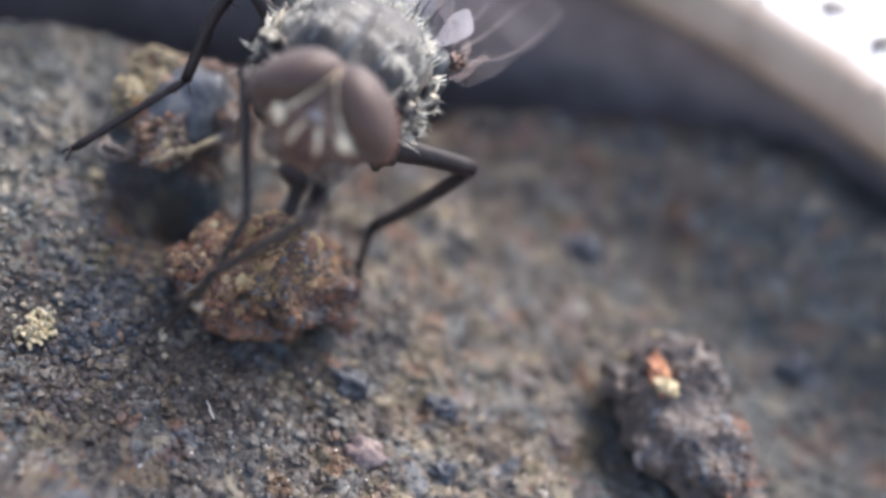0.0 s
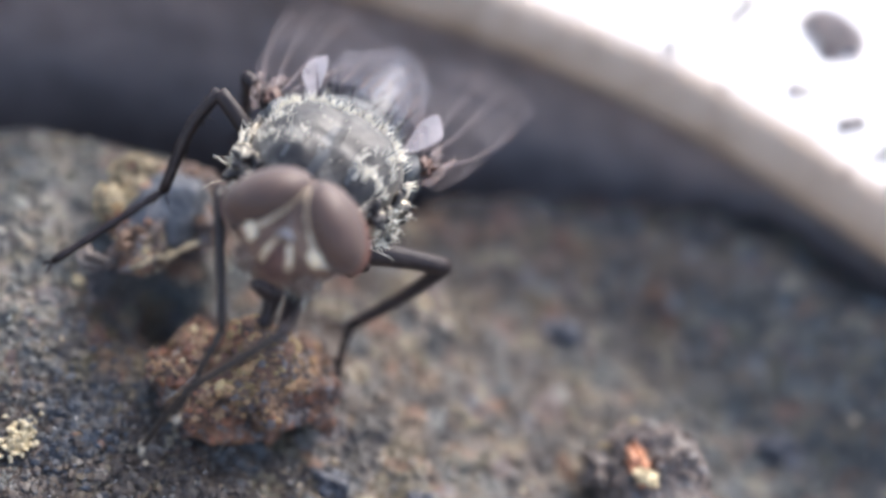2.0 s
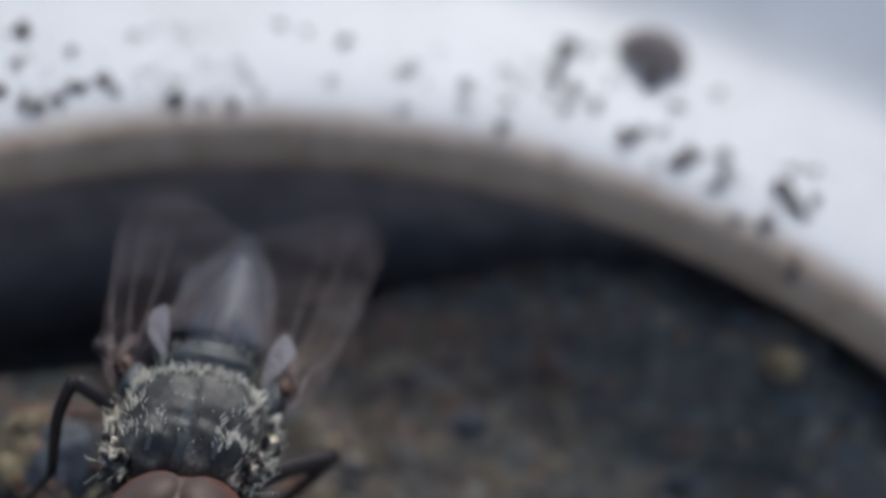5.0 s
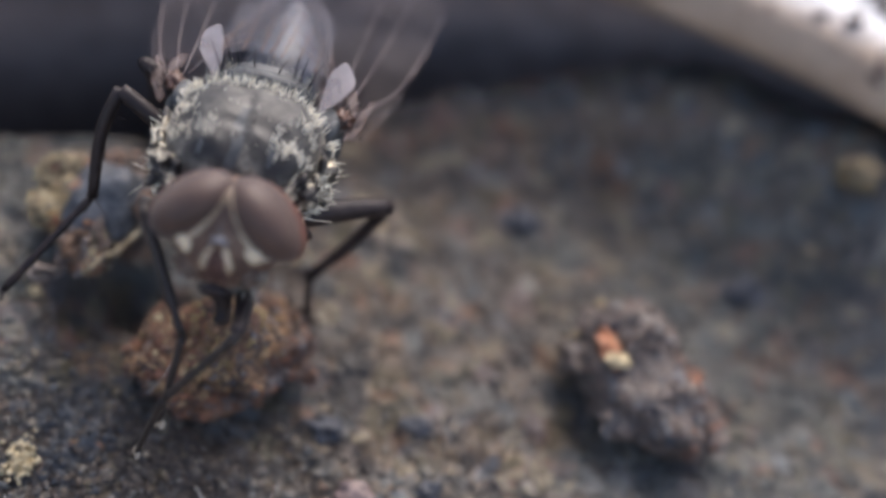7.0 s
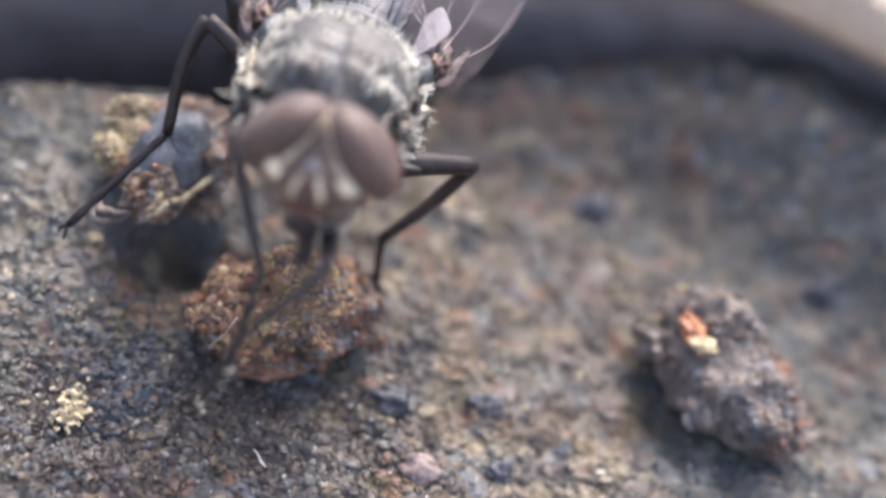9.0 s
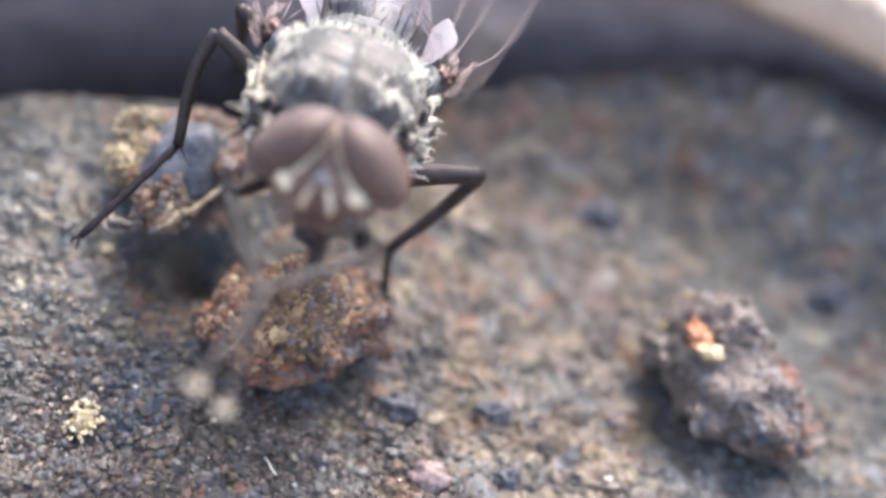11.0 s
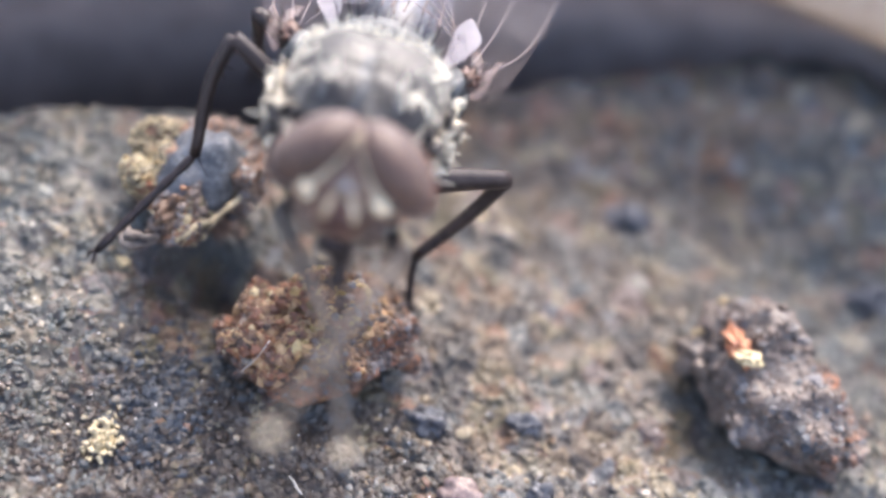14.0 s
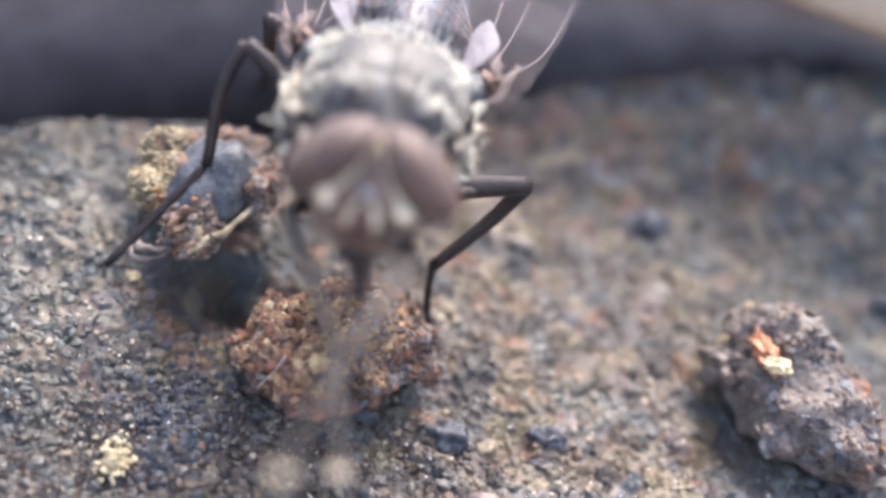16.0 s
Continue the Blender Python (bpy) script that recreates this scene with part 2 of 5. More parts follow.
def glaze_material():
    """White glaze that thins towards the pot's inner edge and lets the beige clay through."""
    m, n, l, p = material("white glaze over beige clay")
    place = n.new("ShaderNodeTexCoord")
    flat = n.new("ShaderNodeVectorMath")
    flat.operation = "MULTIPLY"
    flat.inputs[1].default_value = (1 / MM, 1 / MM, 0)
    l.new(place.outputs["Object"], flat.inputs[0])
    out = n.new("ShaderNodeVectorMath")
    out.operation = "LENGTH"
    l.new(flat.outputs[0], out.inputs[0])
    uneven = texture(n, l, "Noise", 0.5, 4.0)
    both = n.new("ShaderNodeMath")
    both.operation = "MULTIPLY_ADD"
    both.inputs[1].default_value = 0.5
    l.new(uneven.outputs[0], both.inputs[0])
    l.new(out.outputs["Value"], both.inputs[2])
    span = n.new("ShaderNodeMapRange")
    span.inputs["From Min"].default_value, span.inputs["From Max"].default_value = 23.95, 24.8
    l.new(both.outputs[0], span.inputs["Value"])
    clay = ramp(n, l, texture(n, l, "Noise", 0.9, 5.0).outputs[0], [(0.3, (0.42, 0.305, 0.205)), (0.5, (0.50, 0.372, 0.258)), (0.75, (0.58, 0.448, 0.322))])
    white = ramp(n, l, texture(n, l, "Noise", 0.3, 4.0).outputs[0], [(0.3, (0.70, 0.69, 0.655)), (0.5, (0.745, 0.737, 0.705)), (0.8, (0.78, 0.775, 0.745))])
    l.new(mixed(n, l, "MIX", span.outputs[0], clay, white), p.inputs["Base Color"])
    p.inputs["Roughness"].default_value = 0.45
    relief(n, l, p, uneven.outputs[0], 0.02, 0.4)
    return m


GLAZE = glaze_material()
DARK_CLAY = simple("dark clay", [(0.3, (0.230, 0.190, 0.182)), (0.7, (0.400, 0.330, 0.308))], 0.7, 0.8, 0.05)
CLOT = grains("dried dirt clot", [(0.0, (0.22, 0.19, 0.18)), (0.5, (0.37, 0.31, 0.28)), (1.0, (0.52, 0.44, 0.38))], 0.8)
DIRT = grains("dirt speck", [(0.0, (0.075, 0.062, 0.060)), (0.5, (0.170, 0.125, 0.105)), (0.85, (0.34, 0.215, 0.140)), (1.0, (0.125, 0.130, 0.170))], 0.7)


def eye_material():
    m, n, l, p = material("compound eye")
    cells = texture(n, l, "Voronoi", 26.0)
    big = texture(n, l, "Noise", 0.8, 2.0)
    l.new(ramp(n, l, big.outputs[0], [(0.3, (0.060, 0.036, 0.026)), (0.7, (0.088, 0.051, 0.037))]), p.inputs["Base Color"])
    p.inputs["Roughness"].default_value = 0.48
    p.inputs["Specular IOR Level"].default_value = 0.4
    p.inputs["Sheen Weight"].default_value = 0.15
    relief(n, l, p, cells.outputs["Distance"], 0.012, 0.5)
    return m


def wing_material():
    m, n, l, p = material("clear wing membrane")
    t = texture(n, l, "Noise", 0.7, 2.0)
    l.new(ramp(n, l, t.outputs[0], [(0.3, (0.26, 0.19, 0.18)), (0.7, (0.42, 0.34, 0.33))]), p.inputs["Base Color"])
    p.inputs["Roughness"].default_value = 0.28
    p.inputs["Sheen Weight"].default_value = 0.7
    l.new(ramp(n, l, t.outputs[0], [(0.3, (0.035, 0.035, 0.035)), (0.7, (0.085, 0.085, 0.085))]), p.inputs["Alpha"])
    relief(n, l, p, t.outputs[0], 0.05, 0.6)
    return m


def lobe_material(name, low, high, alpha):
    m, n, l, p = material(name)
    t = texture(n, l, "Noise", 2.0, 3.0)
    l.new(ramp(n, l, t.outputs[0], [(0.3, low), (0.7, high)]), p.inputs["Base Color"])
    p.inputs["Roughness"].default_value = 0.4
    p.inputs["Alpha"].default_value = alpha
    return m


EYE, WING = eye_material(), wing_material()
LOBE = lobe_material("milky lobe", (0.44, 0.38, 0.36), (0.62, 0.56, 0.54), 0.42)
INNER = lobe_material("pale lilac wing fold", (0.24, 0.25, 0.30), (0.42, 0.43, 0.50), 0.11)
FOLD = lobe_material("pinkish wing fold", (0.20, 0.135, 0.115), (0.36, 0.27, 0.24), 0.22)
CHITIN = simple("black chitin", [(0.3, (0.014, 0.010, 0.010)), (0.7, (0.036, 0.026, 0.024))], 3.0, 0.5, 0.015, spec=0.35)
PALE_TIP = simple("pale foot pad", [(0.3, (0.38, 0.315, 0.215)), (0.7, (0.52, 0.455, 0.35))], 4.0, 0.6, 0.01)
DUSTED = simple("grey dusted thorax", [(0.38, (0.010, 0.009, 0.008)), (0.48, (0.030, 0.028, 0.024)), (0.57, (0.070, 0.066, 0.055)), (0.68, (0.165, 0.155, 0.128))], 1.7, 0.50, 0.06, detail=4.0, fine=7.0, sheen=0.3)
DUST_CREAM = simple("cream dusted plate", [(0.43, (0.018, 0.015, 0.013)), (0.51, (0.06, 0.052, 0.042)), (0.57, (0.34, 0.30, 0.22)), (0.66, (0.66, 0.60, 0.46))], 2.6, 0.55, 0.10, detail=3.0)
CREAM_SPOT = simple("pale yellow spot", [(0.3, (0.74, 0.62, 0.41)), (0.7, (0.88, 0.78, 0.56))], 4.0, 0.6, 0.02)
GENA = simple("silvery tan cheek", [(0.3, (0.058, 0.036, 0.026)), (0.5, (0.115, 0.080, 0.059)), (0.72, (0.20, 0.152, 0.116))], 2.4, 0.6, 0.05, fine=11.0)
VITTA = simple("grey-brown front", [(0.3, (0.060, 0.046, 0.038)), (0.7, (0.145, 0.118, 0.098))], 3.0, 0.5, 0.02, fine=10.0)
EYE_RED = simple("rusty eye margin", [(0.3, (0.099, 0.041, 0.029)), (0.7, (0.153, 0.061, 0.041))], 2.0, 0.5, 0.0)
ABDOMEN = simple("grey banded abdomen", [(0.3, (0.026, 0.028, 0.036)), (0.5, (0.056, 0.060, 0.074)), (0.7, (0.110, 0.113, 0.138))], 0.8, 0.38, 0.02, fine=7.0)
STRIPE = simple("dark thorax stripe", [(0.3, (0.025, 0.028, 0.03)), (0.7, (0.08, 0.085, 0.085))], 2.5, 0.5, 0.02)
SILVER = simple("cream face dusting", [(0.3, (0.340, 0.252, 0.168)), (0.5, (0.600, 0.490, 0.335)), (0.7, (0.780, 0.679, 0.490))], 3.0, 0.65, 0.02, fine=12.0)
FACE = simple("tan face", [(0.3, (0.070, 0.040, 0.029)), (0.55, (0.145, 0.090, 0.062)), (0.75, (0.25, 0.18, 0.13))], 1.6, 0.6, 0.03, fine=9.0)
MASK = simple("dark reddish face", [(0.3, (0.06, 0.03, 0.025)), (0.7, (0.17, 0.09, 0.07))], 2.0, 0.5, 0.02)
GOLD_HAIR = simple("pale golden bristle", [(0.3, (0.74, 0.68, 0.52)), (0.7, (0.88, 0.84, 0.70))], 3.0, 0.2, 0.0, spec=0.9)
DUSTED_LEG = simple("grey dusted leg", [(0.3, (0.016, 0.012, 0.010)), (0.7, (0.036, 0.028, 0.023))], 3.0, 0.45, 0.015, spec=0.45, sheen=0.08)
FLECK = grains("pale mineral fleck", [(0.0, (0.156, 0.119, 0.079)), (0.35, (0.292, 0.230, 0.150)), (0.6, (0.233, 0.230, 0.206)), (0.85, (0.408, 0.330, 0.222)), (1.0, (0.535, 0.477, 0.372))], 0.22, own=0.8)
RUST_DULL = grains("dull rust grain", [(0.0, (0.055, 0.036, 0.029)), (0.3, (0.125, 0.075, 0.054)), (0.6, (0.195, 0.098, 0.062)), (0.85, (0.245, 0.115, 0.064)), (1.0, (0.29, 0.20, 0.14))], 0.55)
OCHRE_STONE = simple("dull ochre stone", [(0.3, (0.10, 0.075, 0.04)), (0.5, (0.20, 0.15, 0.08)), (0.75, (0.28, 0.22, 0.13))], 1.5, 0.6, 0.1, fine=6.0)
FIBRE_STONE = simple("beige grain", [(0.3, (0.20, 0.165, 0.125)), (0.55, (0.30, 0.255, 0.20)), (0.75, (0.42, 0.37, 0.30))], 2.5, 0.5, 0.06, fine=9.0)
FIBRE = simple("pale plant fibre", [(0.3, (0.4, 0.36, 0.3)), (0.7, (0.7, 0.66, 0.58))], 2.0, 0.5, 0.0)
LUNULE = simple("bluish lunule", [(0.3, (0.210, 0.210, 0.224)), (0.7, (0.315, 0.322, 0.336))], 3.0, 0.35, 0.0)
VEIN = simple("brown wing vein", [(0.3, (0.15, 0.11, 0.10)), (0.7, (0.30, 0.24, 0.22))], 3.0, 0.4, 0.0)
WINGROOT = simple("russet wing root", [(0.3, (0.05, 0.022, 0.014)), (0.7, (0.16, 0.08, 0.05))], 3.0, 0.4, 0.03)


# ---- shapes: all in millimetres of the place ----
def fbm(x, y, z=0.0, octaves=4):
    return noise.fractal((x, y, z), 1.0, 2.0, octaves)


def blob(bm, centre, radii, sub=2, rough=0.0, seed=0.0, turn=None, per=1.2):
    """A rounded lump with an uneven surface."""
    made = bmesh.ops.create_icosphere(bm, subdivisions=sub, radius=1.0)["verts"]
    turn = turn or Matrix.Identity(3)
    for v in made:
        k = 1.0 + rough * noise.noise(v.co * per + Vector((seed, seed * 1.7, -seed))) * 1.6
        v.co = Vector(centre) + turn @ Vector((v.co.x * radii[0] * k, v.co.y * radii[1] * k, v.co.z * radii[2] * k))
    return made


def tube(bm, points, radii, sides=8, caps=True):
    """A tapered tube along points."""
    pts = [Vector(p) for p in points]
    rings, up = [], Vector((0.12, 0.31, 0.94))
    for i, p in enumerate(pts):
        d = (pts[min(i + 1, len(pts) - 1)] - pts[max(i - 1, 0)]).normalized()
        u = d.cross(up)
        if u.length < 0.05:
            u = d.cross(Vector((1, 0, 0)))
        u.normalize()
        w = d.cross(u)
        r = radii[i] if isinstance(radii, (list, tuple)) else radii
        rings.append([bm.verts.new(p + (u * math.cos(6.28319 * k / sides) + w * math.sin(6.28319 * k / sides)) * r) for k in range(sides)])
    for one, two in zip(rings, rings[1:]):
        for k in range(sides):
            bm.faces.new((one[k], one[(k + 1) % sides], two[(k + 1) % sides], two[k]))
    if caps:
        bm.faces.new(rings[0][::-1])
        bm.faces.new(rings[-1])


def smooth_line(points, n):
    """n points along a smooth curve through the given ones."""
    p = [Vector(q) for q in points]
    p = [p[0] * 2 - p[1]] + p + [p[-1] * 2 - p[-2]]
    out = []
    for i in range(n):
        s = i / (n - 1) * (len(p) - 3)
        k = min(int(s), len(p) - 4)
        t = s - k
        a, b, c, d = p[k:k + 4]
        out.append(0.5 * ((2 * b) + (c - a) * t + (2 * a - 5 * b + 4 * c - d) * t * t + (3 * b - a - 3 * c + d) * t ** 3))
    return out


def finish(bm, base, smooth=True):
    bmesh.ops.recalc_face_normals(bm, faces=bm.faces)
    mesh = bpy.data.meshes.new("mesh")
    for v in bm.verts:
        v.co = (v.co - base) * MM
    for f in bm.faces:
        f.smooth = smooth
    bm.to_mesh(mesh)
    bm.free()
    return mesh


def thing(name, base, label, category, group="", kind="", bm=None, mat=None, smooth=True):
    """A top-level thing at its base: a mesh, or an Empty that carries parts."""
    base = Vector(base)
    mesh = None
    if bm is not None:
        mesh = finish(bm, base, smooth)
        mesh.materials.append(mat)
    ob = new(name, mesh)
    ob.location = base * MM
    return tagged(ob, label, category, group, kind)


def part(name, bm, mat, parent, label="", smooth=True, kind="", origin=None):
    """One mesh under a thing or a part. Its points are given in the place's millimetres."""
    at, up = Vector((0, 0, 0)), parent
    while up is not None:
        at, up = at + up.location / MM, up.parent
    origin = Vector(origin) if origin is not None else at
    mesh = finish(bm, origin, smooth)
    mesh.materials.append(mat)
    ob = new(name, mesh)
    ob.parent = parent
    ob.location = (origin - at) * MM
    return tagged(ob, label, kind=kind)


def scatter_mesh(name, places, sides_seed=0):
    """Many small angular grains in one mesh. places: rows of x, y, z, size, flat."""
    rng = np.random.RandomState(sides_seed)
    phi = (1 + 5 ** 0.5) / 2
    ico = np.array([(-1, phi, 0), (1, phi, 0), (-1, -phi, 0), (1, -phi, 0), (0, -1, phi), (0, 1, phi), (0, -1, -phi), (0, 1, -phi), (phi, 0, -1), (phi, 0, 1), (-phi, 0, -1), (-phi, 0, 1)]) / 1.902
    tri = np.array([(0, 11, 5), (0, 5, 1), (0, 1, 7), (0, 7, 10), (0, 10, 11), (1, 5, 9), (5, 11, 4), (11, 10, 2), (10, 7, 6), (7, 1, 8), (3, 9, 4), (3, 4, 2), (3, 2, 6), (3, 6, 8), (3, 8, 9), (4, 9, 5), (2, 4, 11), (6, 2, 10), (8, 6, 7), (9, 8, 1)])
    places = np.asarray(places, float)
    n = len(places)
    q = rng.normal(size=(n, 4))
    q /= np.linalg.norm(q, axis=1, keepdims=True)
    w, x, y, z = q.T
    rot = np.stack([1 - 2 * (y * y + z * z), 2 * (x * y - z * w), 2 * (x * z + y * w), 2 * (x * y + z * w), 1 - 2 * (x * x + z * z), 2 * (y * z - x * w), 2 * (x * z - y * w), 2 * (y * z + x * w), 1 - 2 * (x * x + y * y)], 1).reshape(n, 3, 3)
    body = ico[None] * rng.uniform(0.7, 1.25, (n, 12, 1)) * rng.uniform(0.40, 1.5, (n, 1, 3))
    verts = np.einsum("nij,nkj->nki", rot, body) * places[:, None, 3:4]
    verts[..., 2] *= places[:, None, 4]
    verts += places[:, None, :3]
    faces = (tri[None] + 12 * np.arange(n)[:, None, None]).reshape(-1, 3)
    mesh = bpy.data.meshes.new(name)
    mesh.from_pydata((verts.reshape(-1, 3) * MM).tolist(), [], faces.tolist())
    return mesh


def scatter(name, places, mat, parent=None, label="", category="", kind="stuff", seed=0):
    mesh = scatter_mesh(name, places, seed)
    mesh.materials.append(mat)
    ob = new(name, mesh)
    if parent is not None:
        mesh.transform(Matrix.Translation(-parent.location))
        ob.parent = parent
    return tagged(ob, label, category, kind=kind)


# ---- the pot ----
POT = Vector((4.1, -11.9, 0.0))
RIM = 23.3


def soil_height(x, y):
    r = math.hypot(x - POT.x, y - POT.y)
    side = (math.atan2(x - POT.x, y - POT.y) + 0.28) / 0.6      # below 0: the shrunken edge; above 1: soil up to the wall
    side = min(max(side, 0.0), 1.0)
    edge = 18.7 + 5.6 * side + 1.7 * min(max((-0.45 - math.atan2(x - POT.x, y - POT.y)) / 0.25, 0.0), 1.0) + 0.5 * fbm(x * 0.5, y * 0.5, 3.0, 3)
    drop = min(max((r - edge) / 3.0, 0.0), 1.0)
    h = -0.15 + 0.9 * math.exp(-((x + 8.0) ** 2 + (y - 0.5) ** 2) / 26.0)
    h += 0.9 * math.exp(-((x - 16.5) ** 2 + (y - 7.5) ** 2) / 8.0)
    h -= 0.5 * math.exp(-((x + 4.9) ** 2 + (y + 4.7) ** 2) / 4.5)
    h -= 1.7 * math.exp(-((x + 3.85) ** 2 * 0.7 + (y + 0.1) ** 2) / 1.0)
    h -= 0.35 * math.exp(-((x - 8.75) ** 2 + (y + 1.15) ** 2) / 0.9)
    h += 0.38 * fbm(x * 0.28, y * 0.28, 0.0, 3) + 0.14 * fbm(x * 1.3, y * 1.3, 5.0, 4)
    h += 0.16 * abs(noise.noise((x * 1.5, y * 1.5, 7.0))) + 0.12 * abs(noise.noise((x * 3.1, y * 3.1, 7.0))) + 0.08 * noise.noise((x * 5.5, y * 5.5, 2.0))
    bank = min(max((r - 18.0) / 5.0, 0.0), 1.0)
    h += 3.0 * side * bank * bank * (3 - 2 * bank)
    return h - 5.5 * drop * drop * (3 - 2 * drop)


def grid_lines(lo, hi, inner_lo, inner_hi, fine, coarse):
    line = list(np.arange(lo, inner_lo, coarse)) + list(np.arange(inner_lo, inner_hi, fine)) + list(np.arange(inner_hi, hi + coarse, coarse))
    return line


def soil():
    xs = grid_lines(POT.x - 26, POT.x + 26, -11.0, 17.0, 0.075, 0.8)
    ys = grid_lines(POT.y - 26, POT.y + 26, -7.5, 9.5, 0.075, 0.8)
    verts = [(x * MM, y * MM, soil_height(x, y) * MM) for y in ys for x in xs]
    w = len(xs)
    faces = []
    for j in range(len(ys) - 1):
        for i in range(w - 1):
            if math.hypot(xs[i] - POT.x, ys[j] - POT.y) < 25.6:
                faces.append((j * w + i, j * w + i + 1, j * w + w + i + 1, j * w + w + i))
    mesh = bpy.data.meshes.new("ground")
    mesh.from_pydata(verts, [], faces)
    mesh.materials.append(SOIL)
    mesh.polygons.foreach_set("use_smooth", [True] * len(mesh.polygons))
    return tagged(new("ground", mesh), "crusted grey-brown soil with fine mineral grains in the pot", "soil", kind="structure")


def lathe(name, profile, mat, label, category, parent=None):
    bm = bmesh.new()
    n = 220
    rings = []
    for r, z in profile:
        rings.append([bm.verts.new((POT.x + r * math.sin(6.283185 * k / n), POT.y + r * math.cos(6.283185 * k / n), z + 0.05 * fbm(math.sin(6.283185 * k / n) * 4, math.cos(6.283185 * k / n) * 4, r * 0.2, 3))) for k in range(n)])
    for one, two in zip(rings, rings[1:]):
        for k in range(n):
            bm.faces.new((one[k], one[(k + 1) % n], two[(k + 1) % n], two[k]))
    if parent is None:
        return thing(name, (POT.x, POT.y, -8.0), label, category, bm=bm, mat=mat)
    return part(name, bm, mat, parent, label)


def pot():
    root = thing("plant_pot", (POT.x, POT.y, -8.0), "round white glazed pot with a beige lip and dirty rim", "plant pot")
    R = RIM
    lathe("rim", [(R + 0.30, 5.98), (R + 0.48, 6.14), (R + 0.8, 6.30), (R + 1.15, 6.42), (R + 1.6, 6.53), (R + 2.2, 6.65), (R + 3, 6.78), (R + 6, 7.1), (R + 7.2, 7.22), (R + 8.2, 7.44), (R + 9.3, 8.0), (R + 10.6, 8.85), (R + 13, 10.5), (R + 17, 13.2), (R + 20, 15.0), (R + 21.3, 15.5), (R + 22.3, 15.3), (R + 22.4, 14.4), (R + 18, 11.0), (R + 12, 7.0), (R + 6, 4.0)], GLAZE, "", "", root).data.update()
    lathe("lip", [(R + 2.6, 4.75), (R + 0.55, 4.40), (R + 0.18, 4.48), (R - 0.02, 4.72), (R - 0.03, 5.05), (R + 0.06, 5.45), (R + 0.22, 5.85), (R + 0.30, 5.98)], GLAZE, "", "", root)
    lathe("wall", [(R + 2.6, 4.75), (R + 2.3, 1.0), (R + 1.6, -8.0), (R + 4.5, -8.0), (R + 6.0, 4.0)], DARK_CLAY, "", "", root)
    lathe("bottom", [(0.02, -8.0), (10.0, -8.0), (R + 1.6, -8.0)], DARK_CLAY, "", "", root)


GROUND = soil()
pot()


# dirt on the rim: turn about the pot in degrees, distance from the lip's edge, half width
SPECKS = [(-28.1, 4.35, 0.34), (-29.1, 3.14, 0.17), (-25.6, 3.23, 0.17), (-21.6, 3.72, 0.16), (-18.6, 3.96, 0.14), (-18.2, 3.43, 0.11), (-11.8, 4.22, 0.15), (-10.2, 4.03, 0.15), (-7.6, 3.64, 0.22), (-29.2, 1.47, 0.23), (-28.4, 1.38, 0.26), (-27.2, 1.54, 0.20), (-26.2, 1.87, 0.20), (-25.4, 1.82, 0.20), (-24.0, 1.99, 0.24), (-23.3, 1.52, 0.17), (-19.6, 1.84, 0.16), (-19.9, 1.18, 0.15), (-19.4, 1.11, 0.27), (-21.3, 2.17, 0.12), (-20.6, 2.09, 0.10), (-17.0, 1.56, 0.12), (-15.9, 1.47, 0.12), (-16.8, 2.20, 0.11), (-15.0, 2.58, 0.14), (-14.3, 1.97, 0.14), (-13.8, 1.32, 0.16)]
MORE_SPECKS = [(-15.5, 0.93, 0.21), (-17.8, 1.07, 0.17), (-20.8, 1.41, 0.12), (-8.6, 1.91, 0.14), (-2.5, 3.02, 0.15), (-3.7, 2.55, 0.16), (-3.0, 2.68, 0.18), (-3.3, 1.21, 0.14), (-30.5, 2.06, 0.23), (-27.1, 2.72, 0.12), (-1.3, 3.93, 0.11), (1.2, 2.49, 0.26), (1.2, 1.71, 0.14), (1.8, 1.61, 0.11), (3.9, 3.59, 0.17), (4.3, 2.22, 0.15), (4.3, 1.09, 0.25), (4.5, 3.26, 0.15), (5.4, 3.11, 0.15), (8.0, 5.37, 0.35), (7.6, 4.58, 0.23), (7.4, 3.69, 0.30), (7.3, 2.87, 0.18), (9.0, 3.41, 0.26), (10.8, 3.04, 0.22), (8.7, 2.45, 0.22), (9.5, 5.52, 0.15)]
LAST_SPECKS = [(5.9, 4.16, 0.15), (11.3, 4.27, 0.15), (13.7, 6.2, 1.3), (14.2, 4.68, 0.30), (16.2, 4.20, 0.22), (13.5, 2.02, 0.32), (14.5, 2.58, 0.25), (18.2, 2.34, 0.32), (17.5, 1.82, 0.32), (15.8, 2.85, 0.18), (20.4, 2.85, 0.25), (20.9, 2.07, 0.25), (20.7, 1.43, 0.21), (25.1, 2.55, 0.35), (26.3, 2.11, 0.31), (25.1, 3.50, 0.18), (27.3, 2.66, 0.21), (22.8, 0.71, 0.21), (25.1, 1.08, 0.28), (19.7, 0.39, 0.17), (28.3, 0.30, 0.31), (16.0, 1.41, 0.14), (8.9, 0.64, 0.16), (4.7, 0.36, 0.12), (18.6, 5.55, 0.19), (26.6, 3.98, 0.14)]


def rim_height(off):
    return float(np.interp(off, [0, 0.06, 0.22, 0.48, 0.8, 1.15, 1.6, 2.2, 3, 6, 7.2, 8.2], [5.2, 5.45, 5.85, 6.14, 6.30, 6.42, 6.53, 6.65, 6.78, 7.1, 7.22, 7.44]))


